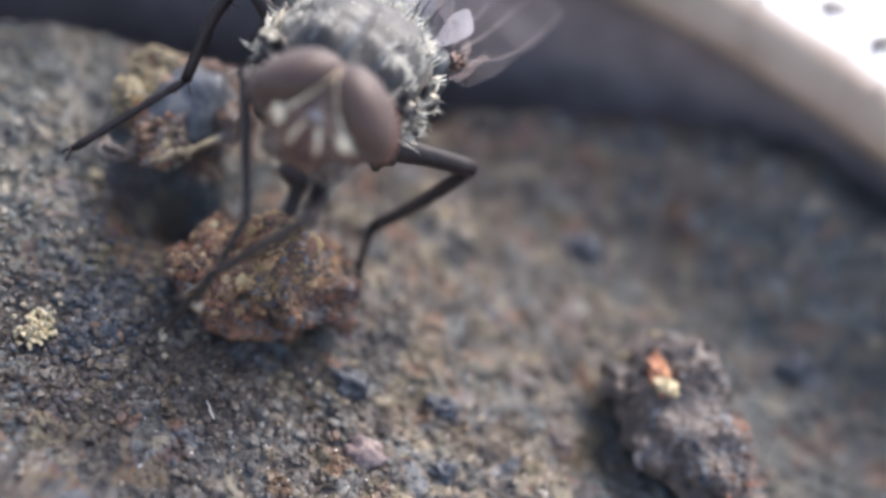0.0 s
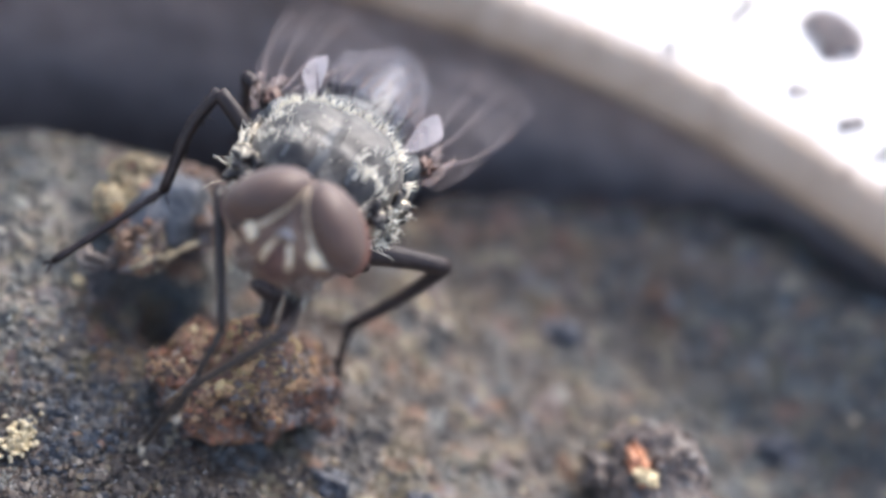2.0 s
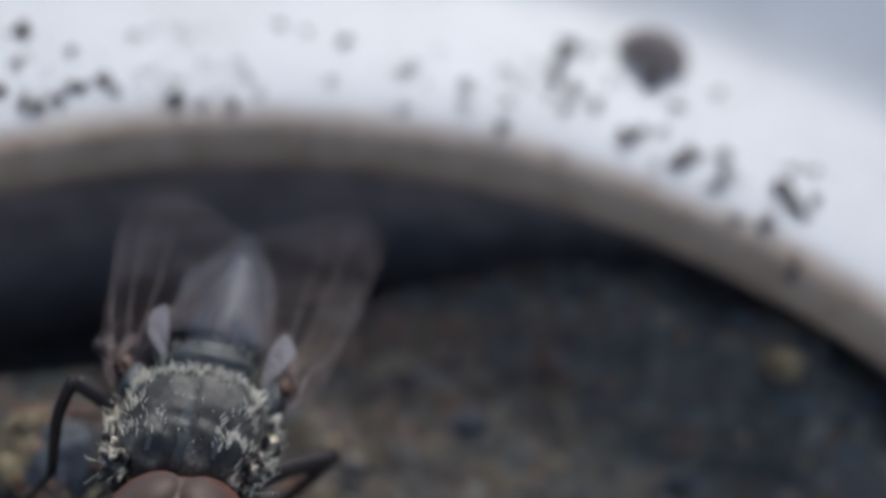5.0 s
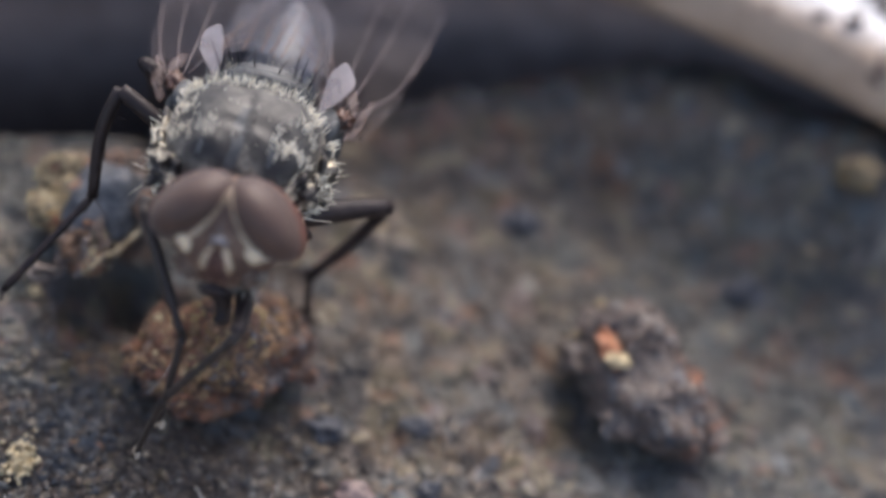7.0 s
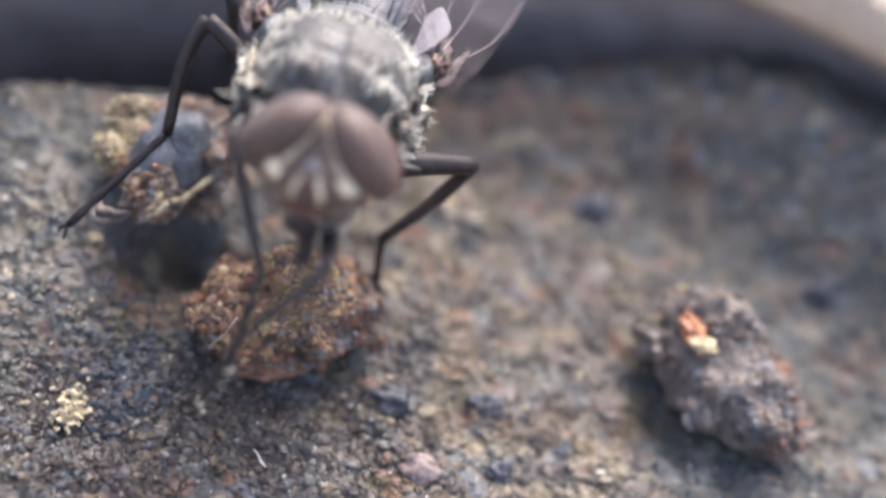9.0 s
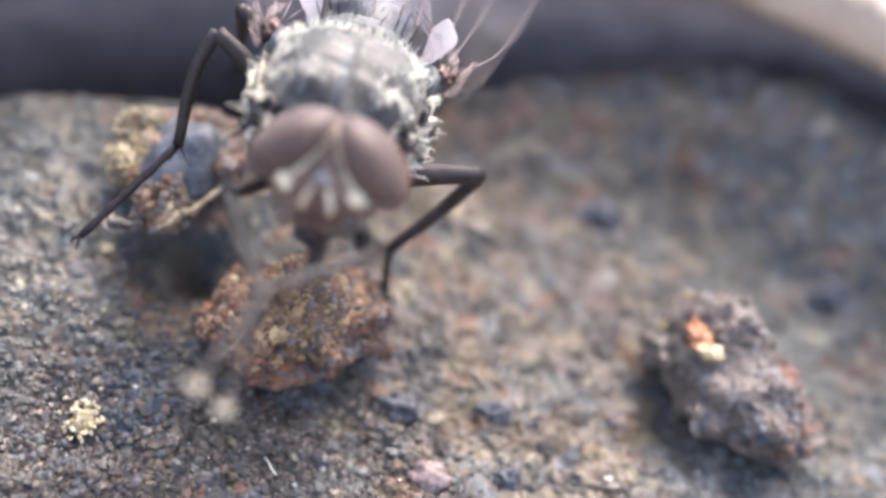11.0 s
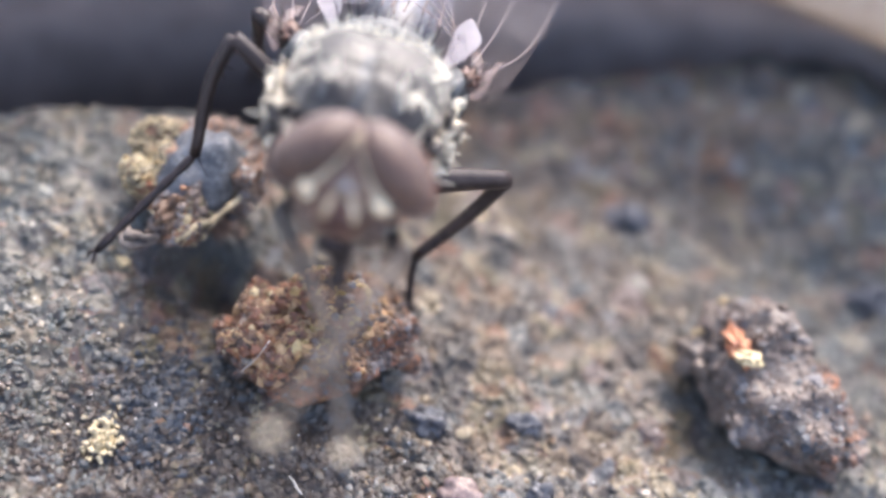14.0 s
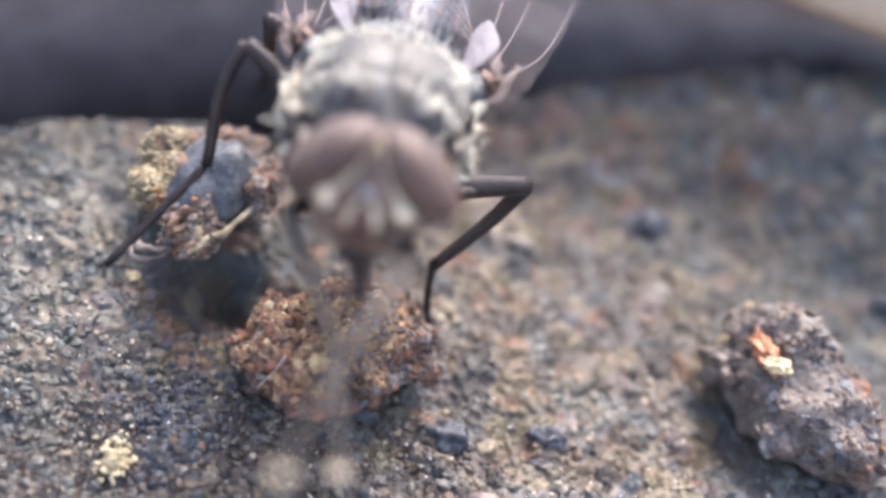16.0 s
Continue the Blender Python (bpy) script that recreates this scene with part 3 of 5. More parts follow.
def rim_dirt():
    rng = np.random.RandomState(17)
    for angle, off, size in SPECKS + MORE_SPECKS + LAST_SPECKS:
        a = radians(angle)
        off = max(off, 0.12)
        size *= 1.15 if size < 0.6 else 1.0
        spot = Vector((POT.x + (RIM + off) * math.sin(a), POT.y + (RIM + off) * math.cos(a), rim_height(off)))
        count = 3 if size < 0.15 else int(4 + size * 45)
        rows = [(rng.normal() * size * 0.36, rng.normal() * size * 0.40, 0.02 + abs(rng.normal()) * size * 0.35, size * rng.uniform(0.16, 0.42), 0.8) for _ in range(count)]
        mesh = scatter_mesh("dirt_speck", [(x, y, z + (rim_height(max(off + y, 0.0)) - rim_height(off)), s, f) for x, y, z, s, f in rows], int(angle * 10) % 9973)
        if size > 0.6:
            bpy.data.meshes.remove(mesh)
            rows = []
            for _ in range(800):
                way, far = rng.rand() * 6.283, size * 0.98 * rng.rand() ** 0.55 * rng.uniform(0.8, 1.1)
                u, v = far * math.cos(way), far * math.sin(way)
                bulk = max(1.0 - (far / size) ** 2, 0.0)
                rows.append((u, v, 0.55 * size * bulk ** 0.5 * rng.rand() ** 0.6 + rim_height(max(off + v, 0.0)) - rim_height(off), rng.uniform(0.05, 0.13) * (0.6 + 0.6 * bulk), 0.7))
            mesh = scatter_mesh("dirt_speck", rows, 77)
        mesh.materials.append(CLOT if size > 0.6 else DIRT)
        ob = new("dirt_speck", mesh)
        ob.location = spot * MM
        tagged(ob, "brown speck of dried dirt on the pot's white rim" if size < 0.6 else "large round brown dirt clot on the pot's white rim", "dirt", "dirt on the rim")
    rows = []
    for _ in range(260):
        a, off = radians(rng.uniform(-34, 34)), 0.1 + 5.5 * rng.rand() ** 1.3
        rows.append((POT.x + (RIM + off) * math.sin(a), POT.y + (RIM + off) * math.cos(a), rim_height(off), rng.uniform(0.015, 0.05), 0.6))
    for angle, off, size in SPECKS + MORE_SPECKS + LAST_SPECKS:
        for _ in range(5):
            a, o = radians(angle + rng.normal() * 0.9), max(off + rng.normal() * 0.3, 0.1)
            rows.append((POT.x + (RIM + o) * math.sin(a), POT.y + (RIM + o) * math.cos(a), rim_height(o), rng.uniform(0.03, 0.09), 0.6))
    scatter("rim_dust", rows, DIRT, None, "fine brown dust specks on the pot's rim", "dust", seed=31)


rim_dirt()


# ---- soil grains, stones and crumbs ----
def loose_grains():
    rng = np.random.RandomState(5)
    fine, coarse = [], []
    while len(fine) < 34000:
        x, y = rng.uniform(-11, 16), rng.uniform(-7.5, 8.5)
        if rng.rand() > 0.6 + 0.4 * noise.noise((x * 0.7, y * 0.7, 9.0)):
            continue
        s = 0.034 + 0.10 * rng.rand() ** 2.6
        fine.append((x, y, soil_height(x, y) + s * 0.05, s, 0.6))
    while len(coarse) < 2400:
        x, y = rng.uniform(-12, 19), rng.uniform(-8.5, 11)
        if math.hypot(x - POT.x, y - POT.y) > 23.5 or rng.rand() > 0.5 + 0.9 * fbm(x * 0.45, y * 0.45, 4.0, 2):
            continue
        s = 0.08 + 0.16 * rng.rand() ** 2.6
        coarse.append((x, y, soil_height(x, y) - s * 0.32, s, 0.6))
    scatter("soil_grains", fine, SOIL_GRAIN, None, "fine angular grey, brown and ochre mineral grains on the soil", "soil grains", seed=3)
    coarse = [c for c in coarse if not (-5.0 < c[0] < 6.5 and -6.0 < c[1] < -1.2)]
    scatter("coarse_soil", coarse, COARSE_GRAIN, None, "coarse half-sunk grey, cream and dark mineral grains", "soil grains", seed=9)
    glint = []
    for _ in range(1100):
        x, y = rng.uniform(-11, 17), rng.uniform(-8, 8)
        s = rng.uniform(0.014, 0.034)
        glint.append((x, y, soil_height(x, y) + 0.06, s, 0.6))
    scatter("mica_flakes", glint, MICA, None, "tiny glinting mica flakes on the soil", "mica", seed=15)
    fleck = []
    while len(fleck) < 1500:
        x, y = rng.uniform(-11, 17), rng.uniform(-8, 8)
        if rng.rand() > 0.45 + 0.9 * fbm(x * 0.7, y * 0.7, 14.0, 2):
            continue
        s = 0.03 + 0.07 * rng.rand() ** 2
        fleck.append((x, y, soil_height(x, y) + s * 0.3, s, 0.5))
    scatter("pale_flecks", fleck, FLECK, None, "small pale cream and grey mineral flecks on the soil", "soil grains", seed=21)
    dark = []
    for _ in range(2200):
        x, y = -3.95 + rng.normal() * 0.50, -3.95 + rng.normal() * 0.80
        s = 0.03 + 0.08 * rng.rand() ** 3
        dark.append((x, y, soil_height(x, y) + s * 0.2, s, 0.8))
    brown_shade = []
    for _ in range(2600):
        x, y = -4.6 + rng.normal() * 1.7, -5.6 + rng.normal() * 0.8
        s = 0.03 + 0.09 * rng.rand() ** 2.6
        brown_shade.append((x, y, soil_height(x, y) + s * 0.1, s, 0.6))
    # shade on the soil below the rust lump, put in as dark brown grains
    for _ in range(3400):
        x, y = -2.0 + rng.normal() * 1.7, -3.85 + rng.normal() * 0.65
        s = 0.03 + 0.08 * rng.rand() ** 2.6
        brown_shade.append((x, y, soil_height(x, y) + s * 0.1, s, 0.6))
    scatter("brown_shade_grains", brown_shade, BROWN_SHADE_GRAIN, None, "dark brown soil grains, those below the rust lump standing for its shade", "soil grains", seed=44)
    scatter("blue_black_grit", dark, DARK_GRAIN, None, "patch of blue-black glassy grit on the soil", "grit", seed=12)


def crumble(p, seed):
    return noise.noise_vector(p * 1.15 + Vector((seed, 0, 0))) + 0.5 * noise.noise_vector(p * 2.6 + Vector((0, seed, 0)))


def lump(name, centre, radii, turn, label, category, core, coats, sub=5, rough=0.40, seed=1.0, group="", crumbly=0.42):
    """A crumb of soil: a rough core, coated with grains. coats: material, number, size, and a test on the direction."""
    centre = Vector(centre)
    z0 = soil_height(centre.x, centre.y)
    root = thing(name, (centre.x, centre.y, z0), label, category, group)
    m = Matrix.Rotation(radians(turn), 3, "Z")
    bm = bmesh.new()
    blob(bm, centre, radii, sub, rough, seed, m, 1.6)
    for v in bm.verts:
        fine = noise.noise_vector(v.co * 6.0)
        v.co += crumbly * crumble(v.co, seed) + 0.10 * fine
    part("core", bm, core, root)
    if centre.z - radii[2] > z0:
        bm = bmesh.new()
        blob(bm, (centre.x + 0.2, centre.y + 0.8, (z0 + centre.z) / 2 - 0.2), (radii[0] * 0.65, radii[1] * 0.5, (centre.z - z0) * 0.75), 3, 0.4, seed + 3)
        part("base", bm, RUST_CORE, root, "dark brown base")
    rng = np.random.RandomState(int(seed * 10))
    for name_, mat, count, size, test in coats:
        rows = []
        tries = 0
        while len(rows) < count and tries < count * 40:
            tries += 1
            d = Vector(rng.normal(size=3)).normalized()
            if d.z < -0.35 or not test(m @ d):
                continue
            k = 1.0 + rough * noise.noise(d * 1.6 + Vector((seed, seed * 1.7, -seed))) * 1.6
            p = centre + m @ Vector((d.x * radii[0] * k, d.y * radii[1] * k, d.z * radii[2] * k))
            p += crumbly * crumble(p, seed) + 0.08 * noise.noise_vector(p * 6.0)
            s = size * (0.5 + 1.9 * rng.rand() ** 3.0)
            p -= (m @ d) * s * 0.45
            rows.append((p.x, p.y, p.z, s, rng.uniform(0.5, 1.0)))
        if rows:
            scatter(name_, rows, mat, root, kind="stuff", seed=int(seed * 7))
    return root


loose_grains()
rust = lump("rust_lump", (-1.0, -1.6, 0.85), (2.0, 1.2, 1.2), 12, "rough rust-red and ochre crumb of soil under the fly", "soil crumb", RUST_CORE,
            [("rust_crust", RUST_GRAIN, 3000, 0.064, lambda d: d.x < 0.0 or d.x > 0.75 or (d.z < 0.3 and d.x < 0.3)), ("brown_crust", BROWN_GRAIN, 2000, 0.062, lambda d: d.x > 0.1 or d.z < -0.1), ("tan_crust", TAN_GRAIN, 2100, 0.066, lambda d: d.z > 0.1 and -0.95 < d.x < 0.75), ("ochre_crust", OCHRE_GRAIN, 500, 0.060, lambda d: d.z > 0.4 and -0.35 < d.x < 0.3), ("pale_crust", CREAM_GRAIN, 120, 0.055, lambda d: d.z > -0.2 and d.x < -0.68)], seed=2.3, rough=0.5, crumbly=0.36)
clump = lump("ochre_clump", (-4.8, 1.35, 2.0), (1.45, 1.4, 0.85), 10, "yellow ochre crumb with a slate blue stone in it", "soil crumb", RUST_CORE,
             [("ochre_crust", KHAKI_GRAIN, 3200, 0.052, lambda d: d.x < -0.42 and -0.7 < d.y < 0.6), ("brown_crust", BROWN_GRAIN, 2200, 0.058, lambda d: d.x > 0.25 or d.y > 0.4), ("rust_crust", BROWN_GRAIN, 700, 0.055, lambda d: d.y < -0.2 and -0.5 < d.x < 0.4), ("pale_crust", KHAKI_GRAIN, 220, 0.055, lambda d: d.y < -0.4 and d.x > 0.0)], seed=4.1, crumbly=0.26)
right = lump("red_brown_lump", (9.95, 0.15, 0.9), (1.4, 2.2, 1.25), 48, "red-brown crumb of soil with an orange and cream flake", "soil crumb", BROWN_CORE,
             [("brown_crust", LUMP_GRAIN, 4600, 0.070, lambda d: True), ("rust_crust", RUST_DULL, 1500, 0.066, lambda d: d.x > 0.3 or (d.y > 0.6 and d.x > -0.2)), ("dark_crust", DARK_GRAIN, 350, 0.066, lambda d: d.y < -0.1 and d.x > -0.2 and noise.noise(d * 2.5) > 0.0)], seed=5.7, rough=0.28, crumbly=0.34)


def crumbs(root, centre, radii, turn, seed, rough, crumbly, count, size, coats):
    """Larger crumbs half sunk into a lump, each one a piece of its own on a shared mesh."""
    rng = np.random.RandomState(int(seed * 31))
    m = Matrix.Rotation(radians(turn), 3, "Z")
    shapes = []
    for mat, test in coats:
        for k in range(3):
            bm = bmesh.new()
            blob(bm, (0, 0, 0), (1.0, 0.85, 0.7), 2, 0.75, seed + 3.1 * k, None, 1.7)
            mesh = finish(bm, Vector((0, 0, 0)), False)
            mesh.materials.append(mat)
            shapes.append((mesh, test))
    made = 0
    while made < count:
        d = Vector(rng.normal(size=3)).normalized()
        mesh, test = shapes[rng.randint(len(shapes))]
        if d.z < -0.1 or not test(m @ d):
            continue
        k = 1.0 + rough * noise.noise(d * 1.6 + Vector((seed, seed * 1.7, -seed))) * 1.6
        p = Vector(centre) + m @ Vector((d.x * radii[0] * k, d.y * radii[1] * k, d.z * radii[2] * k))
        p += crumbly * crumble(p, seed)
        r = size * (0.6 + 1.0 * rng.rand() ** 2)
        ob = new("crumb", mesh)
        ob.parent = root
        ob.location = (p - (m @ d) * r * 0.35) * MM - root.location
        ob.rotation_euler = tuple(rng.uniform(0, 6.28, 3))
        ob.scale = (r, r, r)
        made += 1


crumbs(right, (9.95, 0.15, 0.9), (1.4, 2.2, 1.25), 48, 5.7, 0.28, 0.34, 85, 0.15,
       [(CRUMB_GREY, lambda d: True), (CRUMB_TAN, lambda d: True), (CRUMB_RUST, lambda d: d.x > 0.2 or d.y < -0.3)])
crumbs(rust, (-1.0, -1.6, 0.85), (2.0, 1.2, 1.2), 12, 2.3, 0.5, 0.36, 110, 0.095,
       [(CRUMB_RUST, lambda d: d.x < 0.1 or d.x > 0.7), (CRUMB_RUST, lambda d: d.z < 0.5), (CRUMB_OCHRE, lambda d: d.z > 0.2 and -0.5 < d.x < 0.6), (CRUMB_TAN, lambda d: d.x < -0.5 or d.x > 0.1), (CRUMB_TAN, lambda d: d.x < -0.55 or d.z < 0.3), (CRUMB_OCHRE, lambda d: d.x < -0.6)])
crumbs(clump, (-4.8, 1.35, 2.0), (1.5, 1.45, 0.85), 10, 4.1, 0.40, 0.26, 90, 0.095,
       [(CRUMB_OCHRE, lambda d: d.x < -0.35), (CRUMB_OCHRE, lambda d: d.x < -0.5 and d.y < 0.5), (CRUMB_TAN, lambda d: d.x > 0.5 or d.y > 0.5), (CRUMB_RUST, lambda d: d.y < -0.5 and -0.6 < d.x < 0.2)])


def extras():
    bm = bmesh.new()
    blob(bm, (-4.50, 1.15, 2.44), (0.98, 1.05, 0.66), 4, 0.25, 3.0, Matrix.Rotation(0.5, 3, "X"), 1.5)
    for v in bm.verts:
        v.co += 0.04 * noise.noise_vector(v.co * 3.5)
    part("slate_stone", bm, SLATE, clump, "slate blue stone")
    bm = bmesh.new()
    tube(bm, smooth_line([(-4.51, -0.85, 2.00), (-4.22, -0.41, 2.10), (-3.79, 0.05, 2.20), (-3.44, 0.82, 2.35)], 8), [0.05, 0.09, 0.10, 0.08, 0.10, 0.07, 0.08, 0.03], 6)
    for v in bm.verts:
        v.co += Vector(noise.noise_vector(v.co * 3.0)) * 0.06
    part("sliver", bm, KHAKI, clump, "long pale ochre sliver")
    bm = bmesh.new()
    blob(bm, (8.6, 0.18, 2.04), (0.24, 0.50, 0.15), 4, 0.6, 1.0, Matrix.Rotation(0.5, 3, "Z"), 3.0)
    part("orange_flake", bm, ORANGE, right, "orange flake")
    bm = bmesh.new()
    blob(bm, (8.76, -0.26, 2.2), (0.27, 0.19, 0.14), 4, 0.5, 7.0, None, 2.4)
    part("cream_flake", bm, CREAM_GRAIN, right, "cream flake")

    for at in ((7.80, 0.96, 1.36), (8.40, 2.06, 1.46)):
        bm = bmesh.new()
        blob(bm, (at[0] + 0.08, at[1] - 0.12, at[2] + 0.02), (0.17, 0.10, 0.08), 3, 0.6, at[0], Matrix.Rotation(0.6, 3, "Z"), 2.6)
        part("cream_flake", bm, OCHRE_STONE, right, "small cream flake")
        bm = bmesh.new()
        blob(bm, (at[0] + 0.42, at[1] - 0.42, at[2] - 0.52), (0.62, 0.56, 0.54), 5, 0.4, at[1], None, 2.0)
        for v in bm.verts:
            v.co += 0.16 * crumble(v.co, 3.0) + 0.05 * noise.noise_vector(v.co * 7.0)
        part("knob", bm, BROWN_CORE, right, "grey-brown knob")
    # an orange chunk and a curled grey flake on the clump's near side
    bm = bmesh.new()
    blob(bm, (-4.81, -0.15, 2.22), (0.26, 0.42, 0.26), 4, 0.6, 6.0, Matrix.Rotation(-0.3, 3, "Z"), 2.0)
    part("rusty_chunk", bm, RUSTY, clump, "dull orange-brown chunk")
    bm = bmesh.new()
    for k in (0, 1):
        tube(bm, smooth_line([(-5.38 - 0.42, -0.63 + 0.10 - 0.2 * k, 1.78), (-5.38 - 0.20, -0.63 - 0.22 - 0.2 * k, 1.92 - 0.15 * k), (-5.38 + 0.18, -0.63 - 0.26 - 0.1 * k, 1.94 - 0.15 * k), (-5.38 + 0.45, -0.63 + 0.02, 1.86)], 10), [0.03, 0.07, 0.08, 0.09, 0.09, 0.08, 0.09, 0.08, 0.06, 0.03], 6)
    for v in bm.verts:
        v.co += 0.10 * noise.noise_vector(v.co * 4.0)
    part("curled_flake", bm, BROWN_CORE, clump, "curled grey-brown flake")

    def pebble(name, at, radii, mat, label, rough=0.42, seed=1.0):
        bm = bmesh.new()
        z = soil_height(at[0], at[1])
        blob(bm, (at[0], at[1], z + radii[2] * 0.15), radii, 4, rough, seed, None, 1.7)
        for v in bm.verts:
            v.co += 0.05 * noise.noise_vector(v.co * 5.0)
        return thing(name, (at[0], at[1], z), label, "pebble", bm=bm, mat=mat, group="loose stones")

    pebble("dark_pebble", (1.98, -2.6), (0.48, 0.36, 0.34), DARK_STONE, "small blue-black stone on the soil", seed=1.0)
    pebble("dark_pebble", (4.2, -2.0), (0.42, 0.25, 0.25), DARK_STONE, "flat blue-black stone on the soil", seed=2.0)
    pebble("dark_pebble", (4.75, -3.6), (0.36, 0.28, 0.28), DARK_STONE, "small blue-black stone on the soil", seed=3.0)
    pebble("pink_pebble", (2.95, -4.2), (0.46, 0.38, 0.36), PINK_STONE, "rounded pinkish quartz grain", seed=4.0, rough=0.25)
    pebble("dark_pebble", (6.5, 5.6), (0.6, 0.5, 0.45), DARK_STONE, "dark stone half sunk in the soil", seed=5.0)
    pebble("dark_pebble", (13.4, 4.4), (0.6, 0.45, 0.35), DARK_STONE, "dark stone half sunk in the soil", seed=6.0)
    pebble("ochre_pebble", (15.6, 6.9), (0.6, 0.5, 0.5), OCHRE_STONE, "ochre crumb near the pot's wall", seed=7.0, rough=0.3)
    pebble("pale_pebble", (2.24, 4.1), (0.16, 0.16, 0.16), CREAM_GRAIN, "tiny pale grain on the soil", seed=8.0)
    pebble("pale_pebble", (-5.85, -0.72), (0.16, 0.12, 0.12), CREAM_GRAIN, "tiny pale grain beside the ochre clump", seed=9.0)
    pebble("beige_pebble", (2.9, 3.48), (0.52, 0.14, 0.14), FIBRE_STONE, "long beige grain half sunk in the soil", seed=10.0, rough=0.3)
    pebble("beige_pebble", (-2.75, -4.7), (0.17, 0.15, 0.10), FIBRE_STONE, "small rounded beige grain on the soil", seed=11.0, rough=0.25)
    bm = bmesh.new()
    tube(bm, smooth_line([(-2.46, -2.62, 0.98), (-2.30, -2.78, 1.00), (-2.08, -2.78, 1.06), (-1.96, -2.62, 1.14)], 9), [0.02, 0.05, 0.07, 0.075, 0.08, 0.075, 0.06, 0.04, 0.015], 6)
    part("pale_flake", bm, FIBRE_STONE, rust, "curved pale flake")
    line = [(-0.71, -4.70), (-0.58, -4.83), (-0.47, -4.99), (-0.34, -5.07)]
    bm = bmesh.new()
    tube(bm, smooth_line([(x, y, soil_height(x, y) + 0.10) for x, y in line], 10), 0.022, 5)
    thing("fibre", (line[0][0], line[0][1], soil_height(*line[0])), "thin curled pale plant fibre on the soil", "fibre", bm=bm, mat=FIBRE)
    bm = bmesh.new()
    tube(bm, smooth_line([(-2.28, -3.05, 1.00), (-2.04, -2.91, 1.35), (-1.91, -2.79, 1.60), (-1.82, -2.61, 1.75)], 10), 0.014, 5)
    part("fibre", bm, FIBRE, rust, "thin grey plant fibre")
    rng = np.random.RandomState(8)
    z = soil_height(-4.75, -4.75)
    bm = bmesh.new()
    blob(bm, (-4.75, -4.75, z + 0.12), (0.2, 0.28, 0.18), 3, 0.4, 2.0)
    crumb = thing("cream_crumb", (-4.75, -4.75, z), "crumbly cream-yellow crumb on the soil", "soil crumb", bm=bm, mat=CREAM_GRAIN)
    shapes = []
    for k in range(5):
        bm = bmesh.new()
        blob(bm, (0, 0, 0), (1.0, 0.8, 0.7), 2, 0.5, 3.0 + k)
        shapes.append(finish(bm, Vector()))
        shapes[-1].materials.append(CREAM_GRAIN)
    for k in range(130):
        ob = new("crumb_grain", shapes[k % 5])
        ob.parent = crumb
        ob.location = Vector((rng.normal() * 0.16, rng.normal() * 0.24, 0.14 + abs(rng.normal()) * 0.16)) * MM
        ob.rotation_euler = (rng.rand() * 6, rng.rand() * 6, rng.rand() * 6)
        ob.scale = [rng.uniform(0.03, 0.085) for _ in range(3)]


extras()


